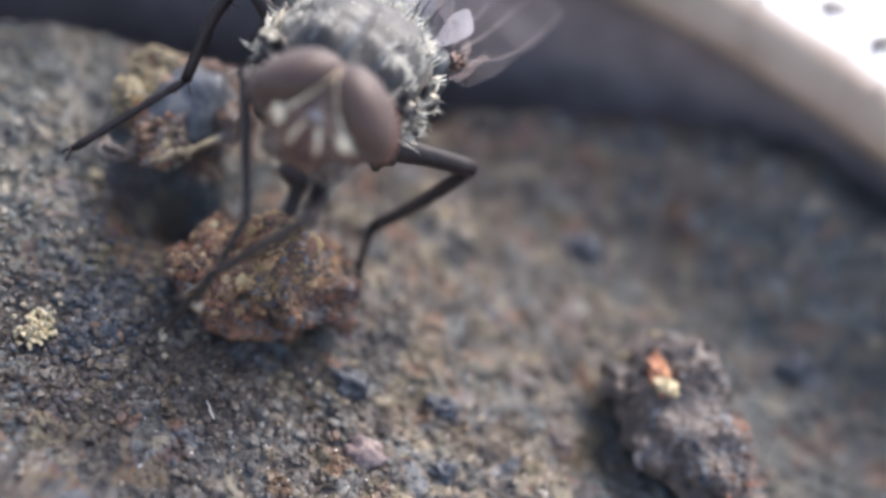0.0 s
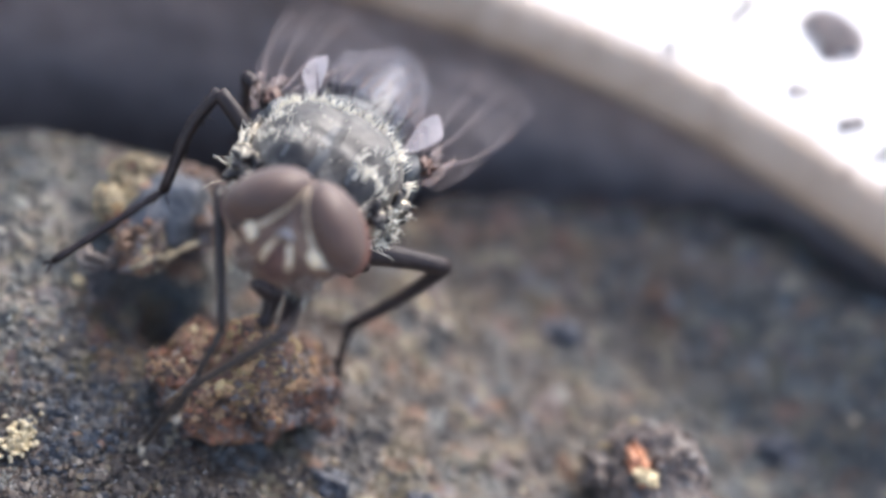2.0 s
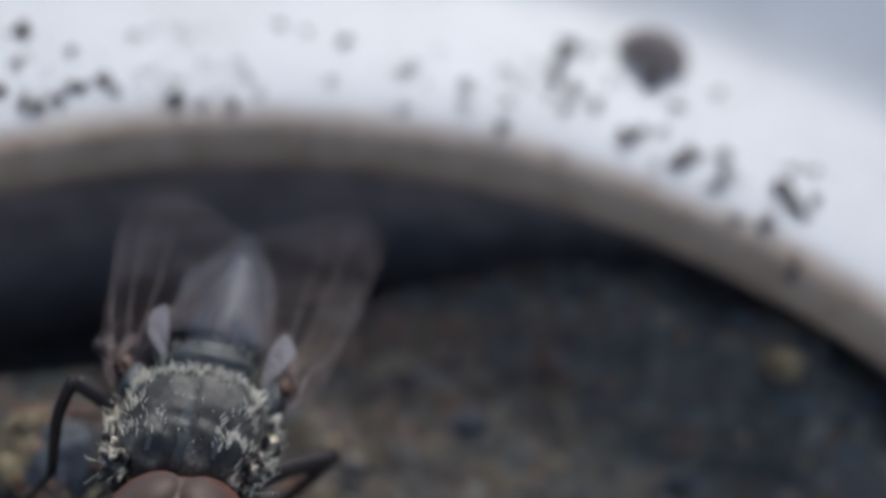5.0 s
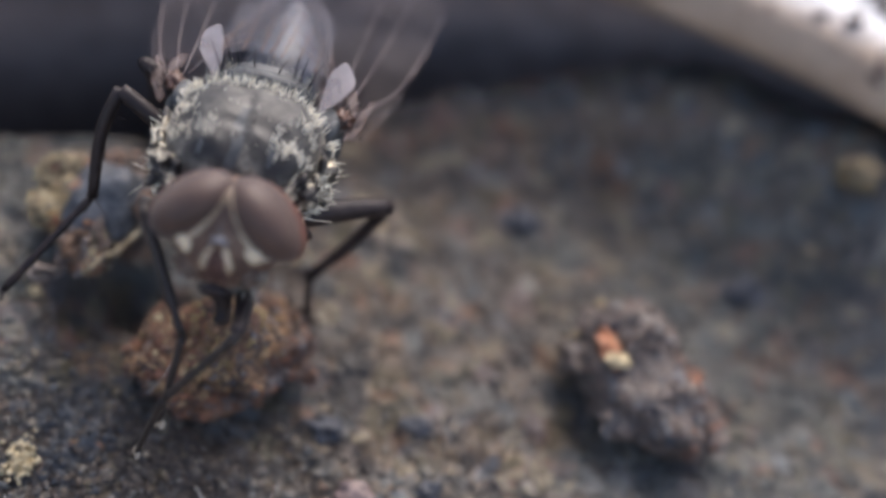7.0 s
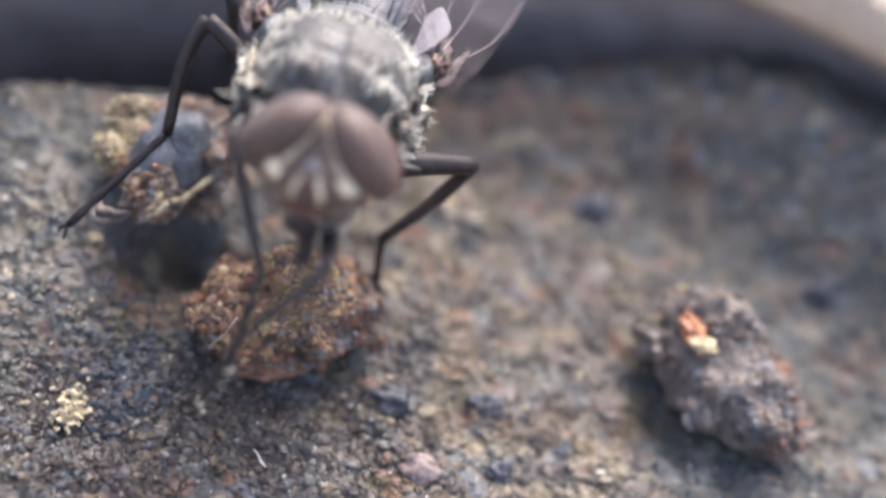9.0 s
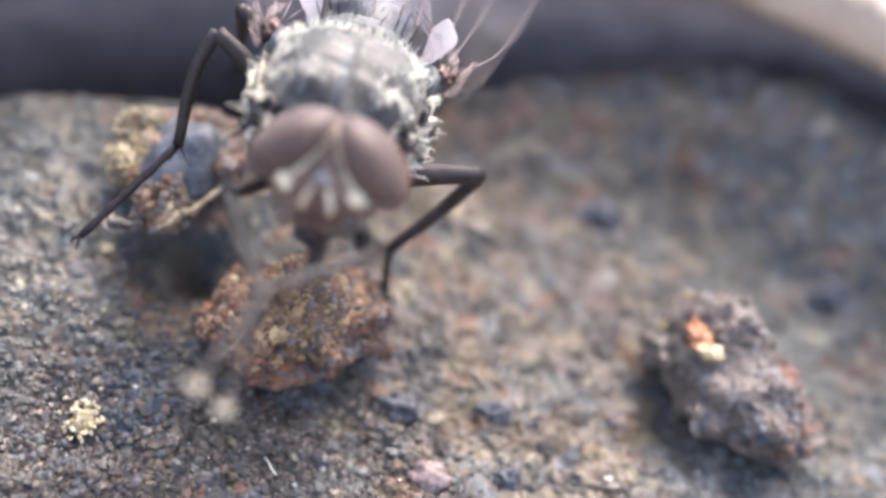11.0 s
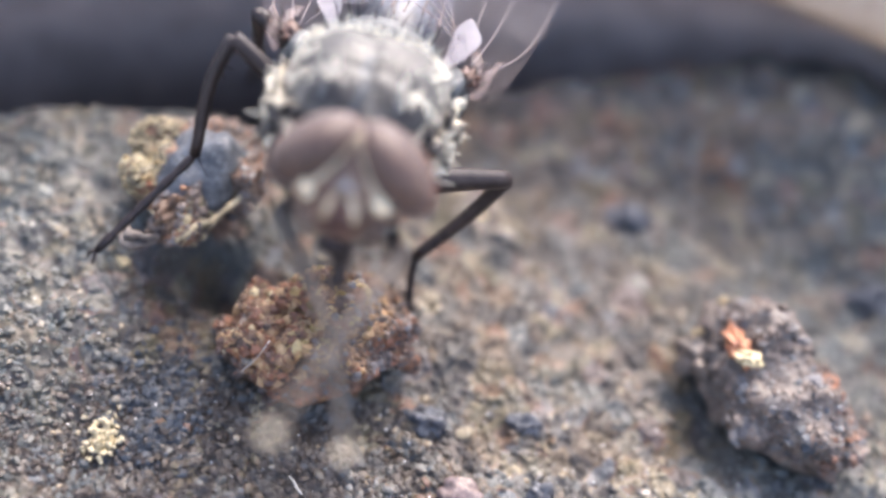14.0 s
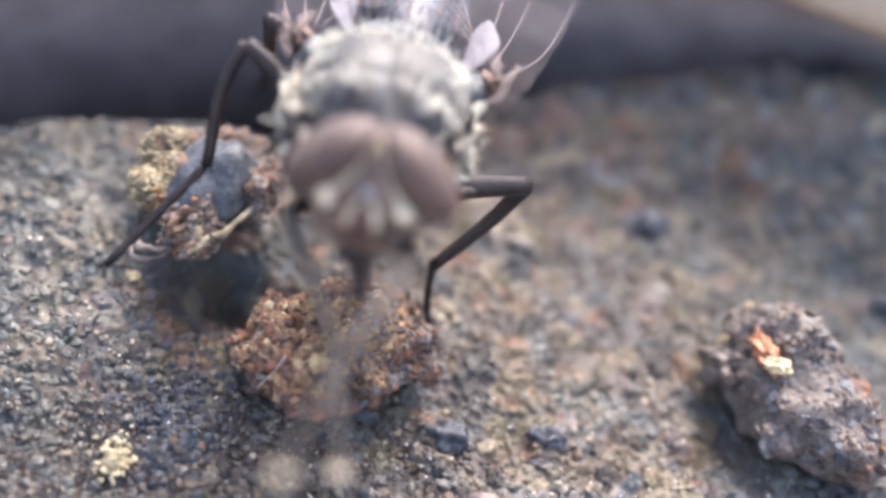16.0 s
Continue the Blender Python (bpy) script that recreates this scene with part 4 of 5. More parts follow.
# ---- the fly ----
def build_fly():
    fly = thing("fly", (-0.95, 0.9, 1.2), "grey bristly fly with brown eyes standing on soil crumbs", "fly")
    HEAD = Vector((-0.68, -2.1, 6.75))
    tilt = Matrix.Rotation(radians(-20), 3, "X")

    def hp(x, y, z):
        return HEAD + tilt @ Vector((x, y, z))

    def on_head(bm):
        for v in bm.verts:
            v.co = HEAD + tilt @ v.co
        return bm

    # head
    HC, HR = Vector((0, -0.06, -0.20)), Vector((1.14, 0.84, 1.24))
    EC, ER = Vector((0.70, -0.13, 0.36)), Vector((0.56, 0.80, 0.95))

    def lean_of(s):
        return Matrix.Rotation(radians(-45 * s), 3, "Y") @ Matrix.Rotation(radians(14 * s), 3, "Z")

    def face_y(x, z):
        """How far forward the head's front lies."""
        k = 1 - ((x - HC.x) / HR.x) ** 2 - ((z - HC.z) / HR.z) ** 2
        return HC.y - HR.y * math.sqrt(max(k, 0.0))

    def eye_edge(z):
        """Where the eye begins beside the face, at that height."""
        inverse = lean_of(1).transposed()
        for i in range(1, 110):
            x = i * 0.01
            d = inverse @ (Vector((x, face_y(x, z), z)) - EC)
            if (d.x / ER.x) ** 2 + (d.y / ER.y) ** 2 + (d.z / ER.z) ** 2 < 1:
                return x
        return 1.0

    def ribbon(bm, line, bulge=0.05):
        """A raised strip on the face. line: rows of inner x, outer x, z."""
        rows = []
        for inner, outer, z in line:
            row = []
            for k in range(7):
                u = k / 6
                x = inner + (outer - inner) * u
                row.append(bm.verts.new((x, face_y(x, z) + 0.02 - bulge * math.sin(3.1416 * u) - 0.01 * noise.noise((x * 9, z * 9, 1.0)), z)))
            rows.append(row)
        for one, two in zip(rows, rows[1:]):
            for k in range(6):
                bm.faces.new((one[k], one[k + 1], two[k + 1], two[k]))

    bm = bmesh.new()
    blob(bm, HC, HR, 4, 0.0, 1.0)
    for v in bm.verts:
        low = min(max((-0.35 - v.co.z) / 1.1, 0.0), 1.0)
        v.co.x *= 1 - 0.34 * low
        v.co += 0.02 * noise.noise_vector(v.co * 4.0)
    head = part("head", on_head(bm), FACE, fly, "tan and silver head", origin=HEAD)
    heights = [1.0, 0.92, 0.82, 0.70, 0.58, 0.46, 0.34, 0.22, 0.10, -0.02, -0.14, -0.26]
    for s in (-1, 1):
        lean = lean_of(s)
        bm = bmesh.new()
        blob(bm, (EC.x * s, EC.y, EC.z), ER, 5, 0.0, 0.0, lean)
        part("compound_eye", on_head(bm), EYE, head, "brown compound eye")
        bm = bmesh.new()
        ribbon(bm, [(s * max(eye_edge(z) - 0.035 - 0.12 * min(max((0.75 - z) / 0.9, 0.0), 1.0), 0.005), s * (eye_edge(z) + 0.03), z) for z in heights])
        part("face_band", on_head(bm), SILVER, head, "silvery cream band along the eye")
        bm = bmesh.new()
        blob(bm, (s * (eye_edge(-0.1) - 0.15), face_y(eye_edge(-0.1), -0.1) - 0.07, -0.12), (0.17, 0.08, 0.17), 3, 0.5, 2.0 + s)
        part("cheek_spot", on_head(bm), CREAM_SPOT, head, "pale yellow spot beside the eye")
        bm = bmesh.new()
        blob(bm, (s * (EC.x + 0.05), EC.y + 0.10, EC.z - 0.06), (ER.x - 0.005, ER.y - 0.01, ER.z - 0.005), 4, 0.0, 0.0, lean)
        part("eye_margin", on_head(bm), EYE_RED, head, "rusty red margin of the eye")
        bm = bmesh.new()
        tube(bm, smooth_line([(0.10 * s, -0.94, 0.06), (0.20 * s, -0.99, -0.12), (0.25 * s, -0.97, -0.34), (0.24 * s, -0.92, -0.50)], 10), [0.02, 0.04, 0.045, 0.05, 0.055, 0.06, 0.065, 0.06, 0.05, 0.02], 8)
        part("antenna", on_head(bm), SILVER, head, "pale grey antenna")
        bm = bmesh.new()
        blob(bm, (0.10 * s, -0.93, -0.26), (0.085, 0.09, 0.24), 3, 0.12, 5.0 + s)
        part("antenna_club", on_head(bm), MASK, head, "reddish brown antennal club")
        bm = bmesh.new()
        tube(bm, smooth_line([(0.20 * s, -1.0, -0.1), (0.42 * s, -1.2, -0.05), (0.62 * s, -1.35, 0.1)], 6), [0.018, 0.015, 0.012, 0.01, 0.008, 0.004], 4)
        part("arista", on_head(bm), CHITIN, head, "dark antennal bristle")
        bm = bmesh.new()
        blob(bm, (0.60 * s, -0.40, -0.72), (0.28, 0.36, 0.36), 4, 0.22, 7.0 + s, None, 2.0)
        part("cheek", on_head(bm), GENA, head, "silvery tan cheek")
        bm = bmesh.new()
        for z in (0.80, 0.70, 0.60, 0.50, 0.40, 0.30, 0.20):
            x = eye_edge(z) - 0.10
            p = Vector((s * max(x, 0.03), face_y(x, z), z))
            tube(bm, [p, p + Vector((-0.05 * s, -0.12, 0.08)), p + Vector((-0.09 * s, -0.18, 0.20))], [0.016, 0.012, 0.004], 4)
        part("frontal_bristles", on_head(bm), CHITIN, head, "black bristles beside the eye", kind="stuff")
    bm = bmesh.new()
    tube(bm, smooth_line([(-0.15, -0.90, 0.10), (-0.09, -0.95, 0.20), (0, -0.97, 0.24), (0.09, -0.95, 0.20), (0.15, -0.90, 0.10)], 10), [0.02, 0.035, 0.05, 0.055, 0.06, 0.06, 0.055, 0.05, 0.035, 0.02], 8)
    part("lunule", on_head(bm), LUNULE, head, "shiny bluish arch over the antennae")
    bm = bmesh.new()
    ribbon(bm, [(-k, k, z) for z, k in ((0.96, 0.02), (0.82, 0.05), (0.68, 0.09), (0.54, 0.13), (0.40, 0.17), (0.26, 0.20))], 0.02)
    part("front_stripe", on_head(bm), VITTA, head, "grey-brown stripe between the eyes")
    bm = bmesh.new()
    blob(bm, (0, -0.68, -0.46), (0.34, 0.22, 0.48), 3, 0.06, 4.0)
    part("face_plate", on_head(bm), MASK, head, "dark reddish-brown face plate")
    bm = bmesh.new()
    blob(bm, (0.0, -0.50, -1.16), (0.36, 0.30, 0.26), 3, 0.3, 9.0)
    part("mouth_edge", on_head(bm), CHITIN, head, "dark mouth edge")
    bm = bmesh.new()
    tube(bm, smooth_line([(0.05, -0.30, -0.95), (0.1, -0.42, -1.35), (0.15, -0.5, -1.75), (0.15, -0.6, -2.0)], 8), [0.30, 0.26, 0.21, 0.17, 0.15, 0.15, 0.18, 0.1], 10)
    part("proboscis", on_head(bm), CHITIN, head, "dark proboscis")
    rh = np.random.RandomState(21)
    bm = bmesh.new()
    for _ in range(90):
        s = rh.choice((-1, 1))
        p = Vector((s * rh.uniform(0.2, 0.88), -0.50 - 0.22 * rh.rand(), rh.uniform(-1.1, -0.45)))
        tube(bm, [p, p + Vector((s * 0.05, -0.13, -0.04 - 0.08 * rh.rand()))], [0.008, 0.002], 3, caps=False)
    part("face_hairs", on_head(bm), GOLD_HAIR, head, "short pale face hairs", kind="stuff")

    # thorax and abdomen
    T = Vector((-0.96, 0.45, 6.10))
    RX, RY, REAR, RZ, POWER = 1.68, 1.78, 1.22, 1.42, 2.6

    def swell(x, y):
        """The relief of the thorax's back: a cross furrow, two smooth lobes behind it, a furrow along the middle."""
        h = -0.05 * math.exp(-((y + 0.55 + 0.05 * x * x) / 0.10) ** 2)
        for s in (-1, 1):
            h += 0.06 * math.exp(-((x - 0.60 * s) / 0.40) ** 2 - ((y + 0.10) / 0.36) ** 2)
            h += 0.05 * math.exp(-((x - 0.52 * s) / 0.3) ** 2 - ((y + 1.0) / 0.3) ** 2)
        h -= 0.05 * math.exp(-(x / 0.10) ** 2) * (1.0 if y < 0.4 else 0.3)
        h -= 0.02 * math.exp(-((y - 0.98) / 0.14) ** 2)
        return h

    def on_thorax(x, y, lift=0.0):
        k = max(1 - abs(x / RX) ** POWER - abs(y / (RY if y < 0 else REAR)) ** POWER, 0.0)
        return T + Vector((x, y, RZ * k ** (1 / POWER) + (swell(x, y) if k > 0.05 else 0.0) + lift))

    bm = bmesh.new()
    for v in blob(bm, (0, 0, 0), (1, 1, 1), 5):
        d = v.co.copy()
        k = (abs(d.x) ** POWER + abs(d.y) ** POWER + abs(d.z) ** POWER) ** (-1 / POWER)
        d = Vector((d.x * k * RX, d.y * k * (RY if d.y < 0 else REAR), d.z * k * RZ))
        d.x *= 1 - 0.06 * (d.y / RY) ** 2
        lift = swell(d.x, d.y) if d.z > 0 else 0.0
        v.co = T + d + Vector((0, 0, lift * min(d.z / 0.5, 1.0) + 0.05 * fbm(d.x * 2.2, d.y * 2.2, d.z * 2.2, 4)))
    thorax = part("thorax", bm, DUSTED, fly, "dark grey-green dusted thorax")

    for x, start, end, half in ((-0.70, -1.3, -0.8, 0.06), (-0.02, -1.55, -0.1, 0.12), (0.70, -1.3, -0.8, 0.06)):
        bm = bmesh.new()
        ys = np.linspace(start, end, 18)
        left = [bm.verts.new(on_thorax(x - half * (1 + 0.35 * math.sin(7 * y)), y, 0.012)) for y in ys]
        mid = [bm.verts.new(on_thorax(x, y, 0.018)) for y in ys]
        rite = [bm.verts.new(on_thorax(x + half * (1 + 0.35 * math.sin(6 * y + 1)), y, 0.012)) for y in ys]
        for k in range(len(ys) - 1):
            bm.faces.new((left[k], mid[k], mid[k + 1], left[k + 1]))
            bm.faces.new((mid[k], rite[k], rite[k + 1], mid[k + 1]))
        part("stripe", bm, STRIPE, thorax, "dark stripe")
    bm = bmesh.new()
    SC = T + Vector((0.0, 1.40, 0.46))
    for v in blob(bm, SC, (1.10, 0.66, 0.52), 4, 0.03, 6.0):
        d = v.co - SC
        v.co.z += 0.04 * math.cos(d.y * 14.0)
    part("scutellum", bm, STRIPE, thorax, "rounded dark scutellum")
    for s in (-1, 1):
        bm = bmesh.new()
        blob(bm, T + Vector((1.32 * s, -1.18, 0.40)), (0.38, 0.42, 0.34), 4, 0.55, 3.0 + s, None, 2.4)
        part("shoulder", bm, DUST_CREAM, thorax, "pale dusted shoulder knob")
        bm = bmesh.new()
        blob(bm, T + Vector((1.52 * s, -0.35, -0.05)), (0.42, 0.62, 0.62), 4, 0.5, 4.0 + s, None, 2.4)
        part("flank", bm, DUST_CREAM, thorax, "pale mottled flank plate")
        bm = bmesh.new()
        blob(bm, T + Vector((1.55 * s, 0.75, 0.12)), (0.40, 0.55, 0.55), 3, 0.30, 9.0 + s)
        part("flank", bm, STRIPE, thorax, "dark flank plate under the wing")
        bm = bmesh.new()
        blob(bm, T + Vector((1.05 * s, -1.25, -0.55)), (0.5, 0.42, 0.6), 4, 0.5, 6.0 + s, None, 2.4)
        part("flank", bm, DUST_CREAM, thorax, "pale mottled plate behind the head")
    bm = bmesh.new()
    A = T + Vector((0.02, 3.8, -0.78))
    for v in blob(bm, A, (1.28, 2.25, 0.85), 4, 0.02, 8.0):
        d = v.co - A
        d.x *= 1 - 0.13 * (d.y + 2.25)
        v.co = A + d * (1 - 0.05 * max(0.0, math.cos(d.y * 6.0)))
    part("abdomen", bm, ABDOMEN, fly, "blue-grey banded abdomen")

    # bristles, in small tufts that lie back
    rng = np.random.RandomState(11)

    def bristles(name, tufts, mat, length, thick, parent, label, lie=1.0, each=1, spread=0.07, up=0.55):
        bm = bmesh.new()
        for x0, y0 in tufts:
            turn = rng.normal() * 0.5
            for _ in range(each):
                x, y = x0 + rng.normal() * spread, y0 + rng.normal() * spread
                if abs(x / RX) ** POWER + abs(y / (RY if y < 0 else REAR)) ** POWER > 0.96:
                    continue
                p = on_thorax(x, y, 0.0)
                n = Vector((0.35 * x, 0.2 * y, 1.0)).normalized()
                way = (n * up + Vector(rng.normal(size=3)) * 0.42 + Vector((turn * 0.5, lie, 0))).normalized()
                L = length * rng.uniform(0.55, 1.35)
                tube(bm, [p - n * 0.03, p + way * L * 0.55, p + way * L + Vector((0, 0.10, -0.10)) * L], [thick, thick * 0.8, thick * 0.25], 3, caps=False)
        part(name, bm, mat, parent, label, kind="stuff")

    rear = [(x, 0.70 - 0.16 * x * x + rng.normal() * 0.10) for x in np.linspace(-1.3, 1.3, 30)]
    arch = [(s * (1.30 + rng.normal() * 0.08), rng.uniform(-0.45, 0.5)) for s in (-1, 1) for _ in range(13)]
    front = [(s * (1.08 + rng.normal() * 0.24), -0.9 + rng.normal() * 0.36) for s in (-1, 1) for _ in range(17)]
    sparse = [(rng.uniform(-1.2, 1.2), rng.uniform(-1.4, 0.6)) for _ in range(80)]
    bristles("golden_bristles", rear + arch, GOLD_HAIR, 0.21, 0.016, thorax, "short pale golden bristles", 0.8, 5, 0.045, 0.7)
    bristles("golden_bristles", front, GOLD_HAIR, 0.20, 0.016, thorax, "short pale golden bristles", 1.3, 5, 0.05, 0.7)
    bristles("fine_hairs", sparse[:40], GOLD_HAIR, 0.08, 0.014, thorax, "fine pale hairs", 1.2)
    bristles("black_bristles", [(rng.uniform(-1.1, 1.1), rng.choice((-1.2, -0.5, 0.75, 0.9)) + rng.normal() * 0.08) for _ in range(24)], CHITIN, 0.40, 0.013, thorax, "long black bristles", 0.7)
    bm = bmesh.new()
    for _ in range(36):
        s = rng.choice((-1, 1))
        d = Vector((s * (0.9 + 0.3 * rng.rand()), rng.uniform(-1.0, 0.3), rng.uniform(-0.6, 0.3))).normalized()
        k = (abs(d.x) ** POWER + abs(d.y) ** POWER + abs(d.z) ** POWER) ** (-1 / POWER)
        q = T + Vector((d.x * RX, d.y * RY, d.z * RZ)) * k * 1.02
        q.x += 0.12 * s
        for _ in range(5):
            p = q + Vector(rng.normal(size=3)) * 0.06
            way = (Vector((d.x, d.y * 0.6 + 0.6, d.z + 0.2)) + Vector(rng.normal(size=3)) * 0.4).normalized()
            L = rng.uniform(0.10, 0.18)
            tube(bm, [p - way * 0.05, p + way * L * 0.5, p + way * L + Vector((0, 0.04, -0.03))], [0.018, 0.015, 0.004], 3, caps=False)
    part("side_tuft", bm, GOLD_HAIR, thorax, "pale tufts on the flanks", kind="stuff")
    for s in (-1, 1):
        bm = bmesh.new()
        for k in range(9):
            p = T + Vector((s * (1.60 + 0.06 * rng.normal()), -1.25 + 0.17 * k, -0.25 + 0.22 * rng.normal()))
            out = Vector((s * (0.34 + 0.12 * rng.rand()), 0.16 * rng.normal(), 0.10 * rng.normal()))
            tube(bm, smooth_line([p - out * 0.2, p + out * 0.6 + Vector((0, 0, 0.10)), p + out * 1.1 + Vector((0, 0.10, 0.06)), p + out * 1.35 + Vector((0, 0.20, -0.06))], 8), [0.011, 0.011, 0.010, 0.010, 0.009, 0.008, 0.006, 0.003], 4, caps=False)
        part("flank_bristles", bm, GOLD_HAIR, thorax, "long curved pale bristles on the flank", kind="stuff")
    bm = bmesh.new()
    for cx, cy in ((-0.85, 1.62), (-0.35, 1.88), (0.1, 1.95), (0.55, 1.85), (0.9, 1.6), (-1.02, 1.25), (1.05, 1.22)):
        for _ in range(9):
            p = T + Vector((cx + rng.normal() * 0.09, cy + rng.normal() * 0.06, 0.74 - 0.25 * abs(cy - 1.4)))
            tube(bm, [p - Vector((0, 0, 0.15)), p + Vector((rng.normal() * 0.06, 0.14, 0.12 + 0.1 * rng.rand()))], [0.016, 0.004], 3, caps=False)
    part("tail_tuft", bm, GOLD_HAIR, thorax, "pale bristles on the scutellum", kind="stuff")
    bm = bmesh.new()
    for x in (-0.95, -0.6, -0.25, 0.2, 0.6, 0.95, -0.8, 0.75):
        p = T + Vector((x, 1.70 + rng.normal() * 0.1, 0.80))
        tip = p + Vector((x * 0.3 + rng.normal() * 0.1, 0.35, 0.42 + 0.15 * rng.rand()))
        tube(bm, smooth_line([p - Vector((0, 0, 0.15)), p.lerp(tip, 0.5) + Vector((0, -0.05, 0.04)), tip], 6), [0.02, 0.018, 0.016, 0.013, 0.009, 0.004], 4, caps=False)
    part("black_bristles", bm, CHITIN, thorax, "long black bristles on the scutellum", kind="stuff")

    # wings
    def wing(s, outline, veins, root):
        bm = bmesh.new()
        line = smooth_line(outline + outline[:1], 64)[:-1]
        mid = sum(line, Vector()) / len(line)
        rings = []
        for k in (1.0, 0.86, 0.72, 0.58, 0.44, 0.3, 0.15):
            rings.append([bm.verts.new(mid + (p - mid) * k + Vector((0, 0, 0.07 * math.sin(5.0 * p.x + 9 * k) * (1 - k) + 0.05 * math.sin(7.0 * (p.x * k + p.y * 0.2)) + 0.18 * (1 - k)))) for p in line])
        for one, two in zip(rings, rings[1:]):
            for i in range(len(line)):
                bm.faces.new((one[i], one[(i + 1) % len(line)], two[(i + 1) % len(line)], two[i]))
        bm.faces.new(rings[-1])
        w = part("wing", bm, WING, fly, "clear smoky wing with brown veins")
        for v in veins:
            bm = bmesh.new()
            pts = smooth_line(v, 14)
            tube(bm, [p + Vector((0, 0, 0.03)) for p in pts], [0.015 - 0.009 * i / 13 for i in range(14)], 5)
            part("vein", bm, VEIN, w, "brown vein")
        for k in (0.0, 0.5, 1.0):
            bm = bmesh.new()
            one = Vector(root) + Vector((-0.35 * s, 0.75 + 0.3 * k, 0.12))
            two = Vector((-0.98 + 0.12 * s, 4.0 + 1.3 * k, 6.42 - 0.3 * k))
            tube(bm, smooth_line([one, one.lerp(two, 0.5) + Vector((0.12 * s, 0, 0.06)), two], 10), [0.017, 0.017, 0.016, 0.016, 0.015, 0.014, 0.013, 0.011, 0.009, 0.005], 5)
            part("vein", bm, WINGROOT, w, "dark brown vein")
        # the folded inner lobe that lies over the abdomen, and its pale end
        bm = bmesh.new()
        mid_x = -0.97
        a_, b_, c_, d_ = Vector((mid_x + 1.30 * s, 2.35, 6.85)), Vector((mid_x - 0.30 * s, 2.75, 6.80 + 0.04 * s)), Vector((mid_x + 1.15 * s, 4.7, 6.45)), Vector((mid_x + 0.02 * s, 6.75, 5.98 + 0.02 * s))
        grid = []
        for i in range(15):
            v_ = i / 14
            row = []
            for j in range(13):
                u = j / 12
                p = a_.lerp(b_, u).lerp(c_.lerp(d_, u), v_)
                p.z += 0.22 * math.sin(3.1416 * u) * (1 - v_) + 0.045 * math.sin(15.0 * u + 3.0 * v_ + s) + 0.02 * noise.noise((p.x * 3, p.y * 2, 1.0))
                row.append(bm.verts.new(p))
            grid.append(row)
        for one, two in zip(grid, grid[1:]):
            for j in range(12):
                bm.faces.new((one[j], one[j + 1], two[j + 1], two[j]))
        lines = [[grid[i][j].co + Vector((0, 0, 0.02)) for i in range(0, 15 - cut)] for j, cut in ((2, 5), (5, 2), (8, 3), (10, 6))]
        lobe = part("inner_lobe", bm, INNER, w, "pale lilac folded inner wing lobe")
        for line in lines:
            bm = bmesh.new()
            tube(bm, line, [0.020 - 0.014 * i / len(line) for i in range(len(line))], 5)
            part("crease", bm, WINGROOT, lobe, "dark crease")
        root = Vector(root)
        bm = bmesh.new()
        blob(bm, root, (0.20, 0.24, 0.13), 3, 0.6, 2.0 + s, None, 2.2)
        part("wing_root", bm, WINGROOT, w, "dark russet wing root")
        for k, (dx, dy, dz, rx, ry, a) in enumerate(((0.30, -0.25, -0.05, 0.10, 0.42, 25), (0.10, 0.42, 0.10, 0.12, 0.40, -12), (0.42, 0.25, 0.02, 0.09, 0.48, 20), (-0.12, -0.15, 0.05, 0.10, 0.22, 0))):
            bm = bmesh.new()
            blob(bm, root + Vector((dx * s, dy, dz)), (rx, ry, 0.05), 3, 0.4, k + 1.0, Matrix.Rotation(radians(-a * s), 3, "Z"), 2.0)
            part("wing_base_fold", bm, FOLD, w, "pale fold at the wing's base")
        rw = np.random.RandomState(40 + s)
        bm = bmesh.new()
        for _ in range(26):
            p = root + Vector((s * rw.uniform(-0.1, 0.5), rw.uniform(-0.6, 0.5), rw.uniform(-0.1, 0.12)))
            tube(bm, [p, p + Vector((s * 0.06, 0.10, 0.08)) * rw.uniform(0.6, 1.8)], [0.022, 0.005], 4)
        part("root_bristles", bm, CHITIN, w, "black bristles at the wing's base", kind="stuff")

    wing(1, [(0.55, 1.3, 6.6), (1.45, 1.2, 6.4), (2.05, 2.9, 6.3), (2.5, 4.9, 6.1), (2.75, 7.0, 5.7), (2.45, 8.5, 5.3), (1.3, 8.9, 5.15), (-0.1, 7.7, 5.4), (-1.0, 6.6, 5.85), (-1.05, 4.6, 6.3), (-0.15, 2.9, 6.6)],
         [[(0.9, 1.4, 6.6), (1.9, 2.95, 6.35), (2.42, 5.0, 6.13), (2.7, 7.0, 5.73)], [(0.85, 1.7, 6.6), (1.25, 3.4, 6.4), (1.6, 5.8, 6.0), (1.9, 8.2, 5.4)], [(0.75, 1.8, 6.65), (0.85, 3.8, 6.45), (1.0, 6.4, 5.9), (0.9, 8.4, 5.3)], [(0.65, 1.9, 6.65), (0.2, 3.8, 6.45), (-0.3, 5.6, 6.1), (-0.7, 6.8, 5.8)], [(1.0, 6.4, 5.95), (1.4, 6.1, 5.97), (1.65, 6.0, 5.97)]], (0.92, 1.62, 6.55))
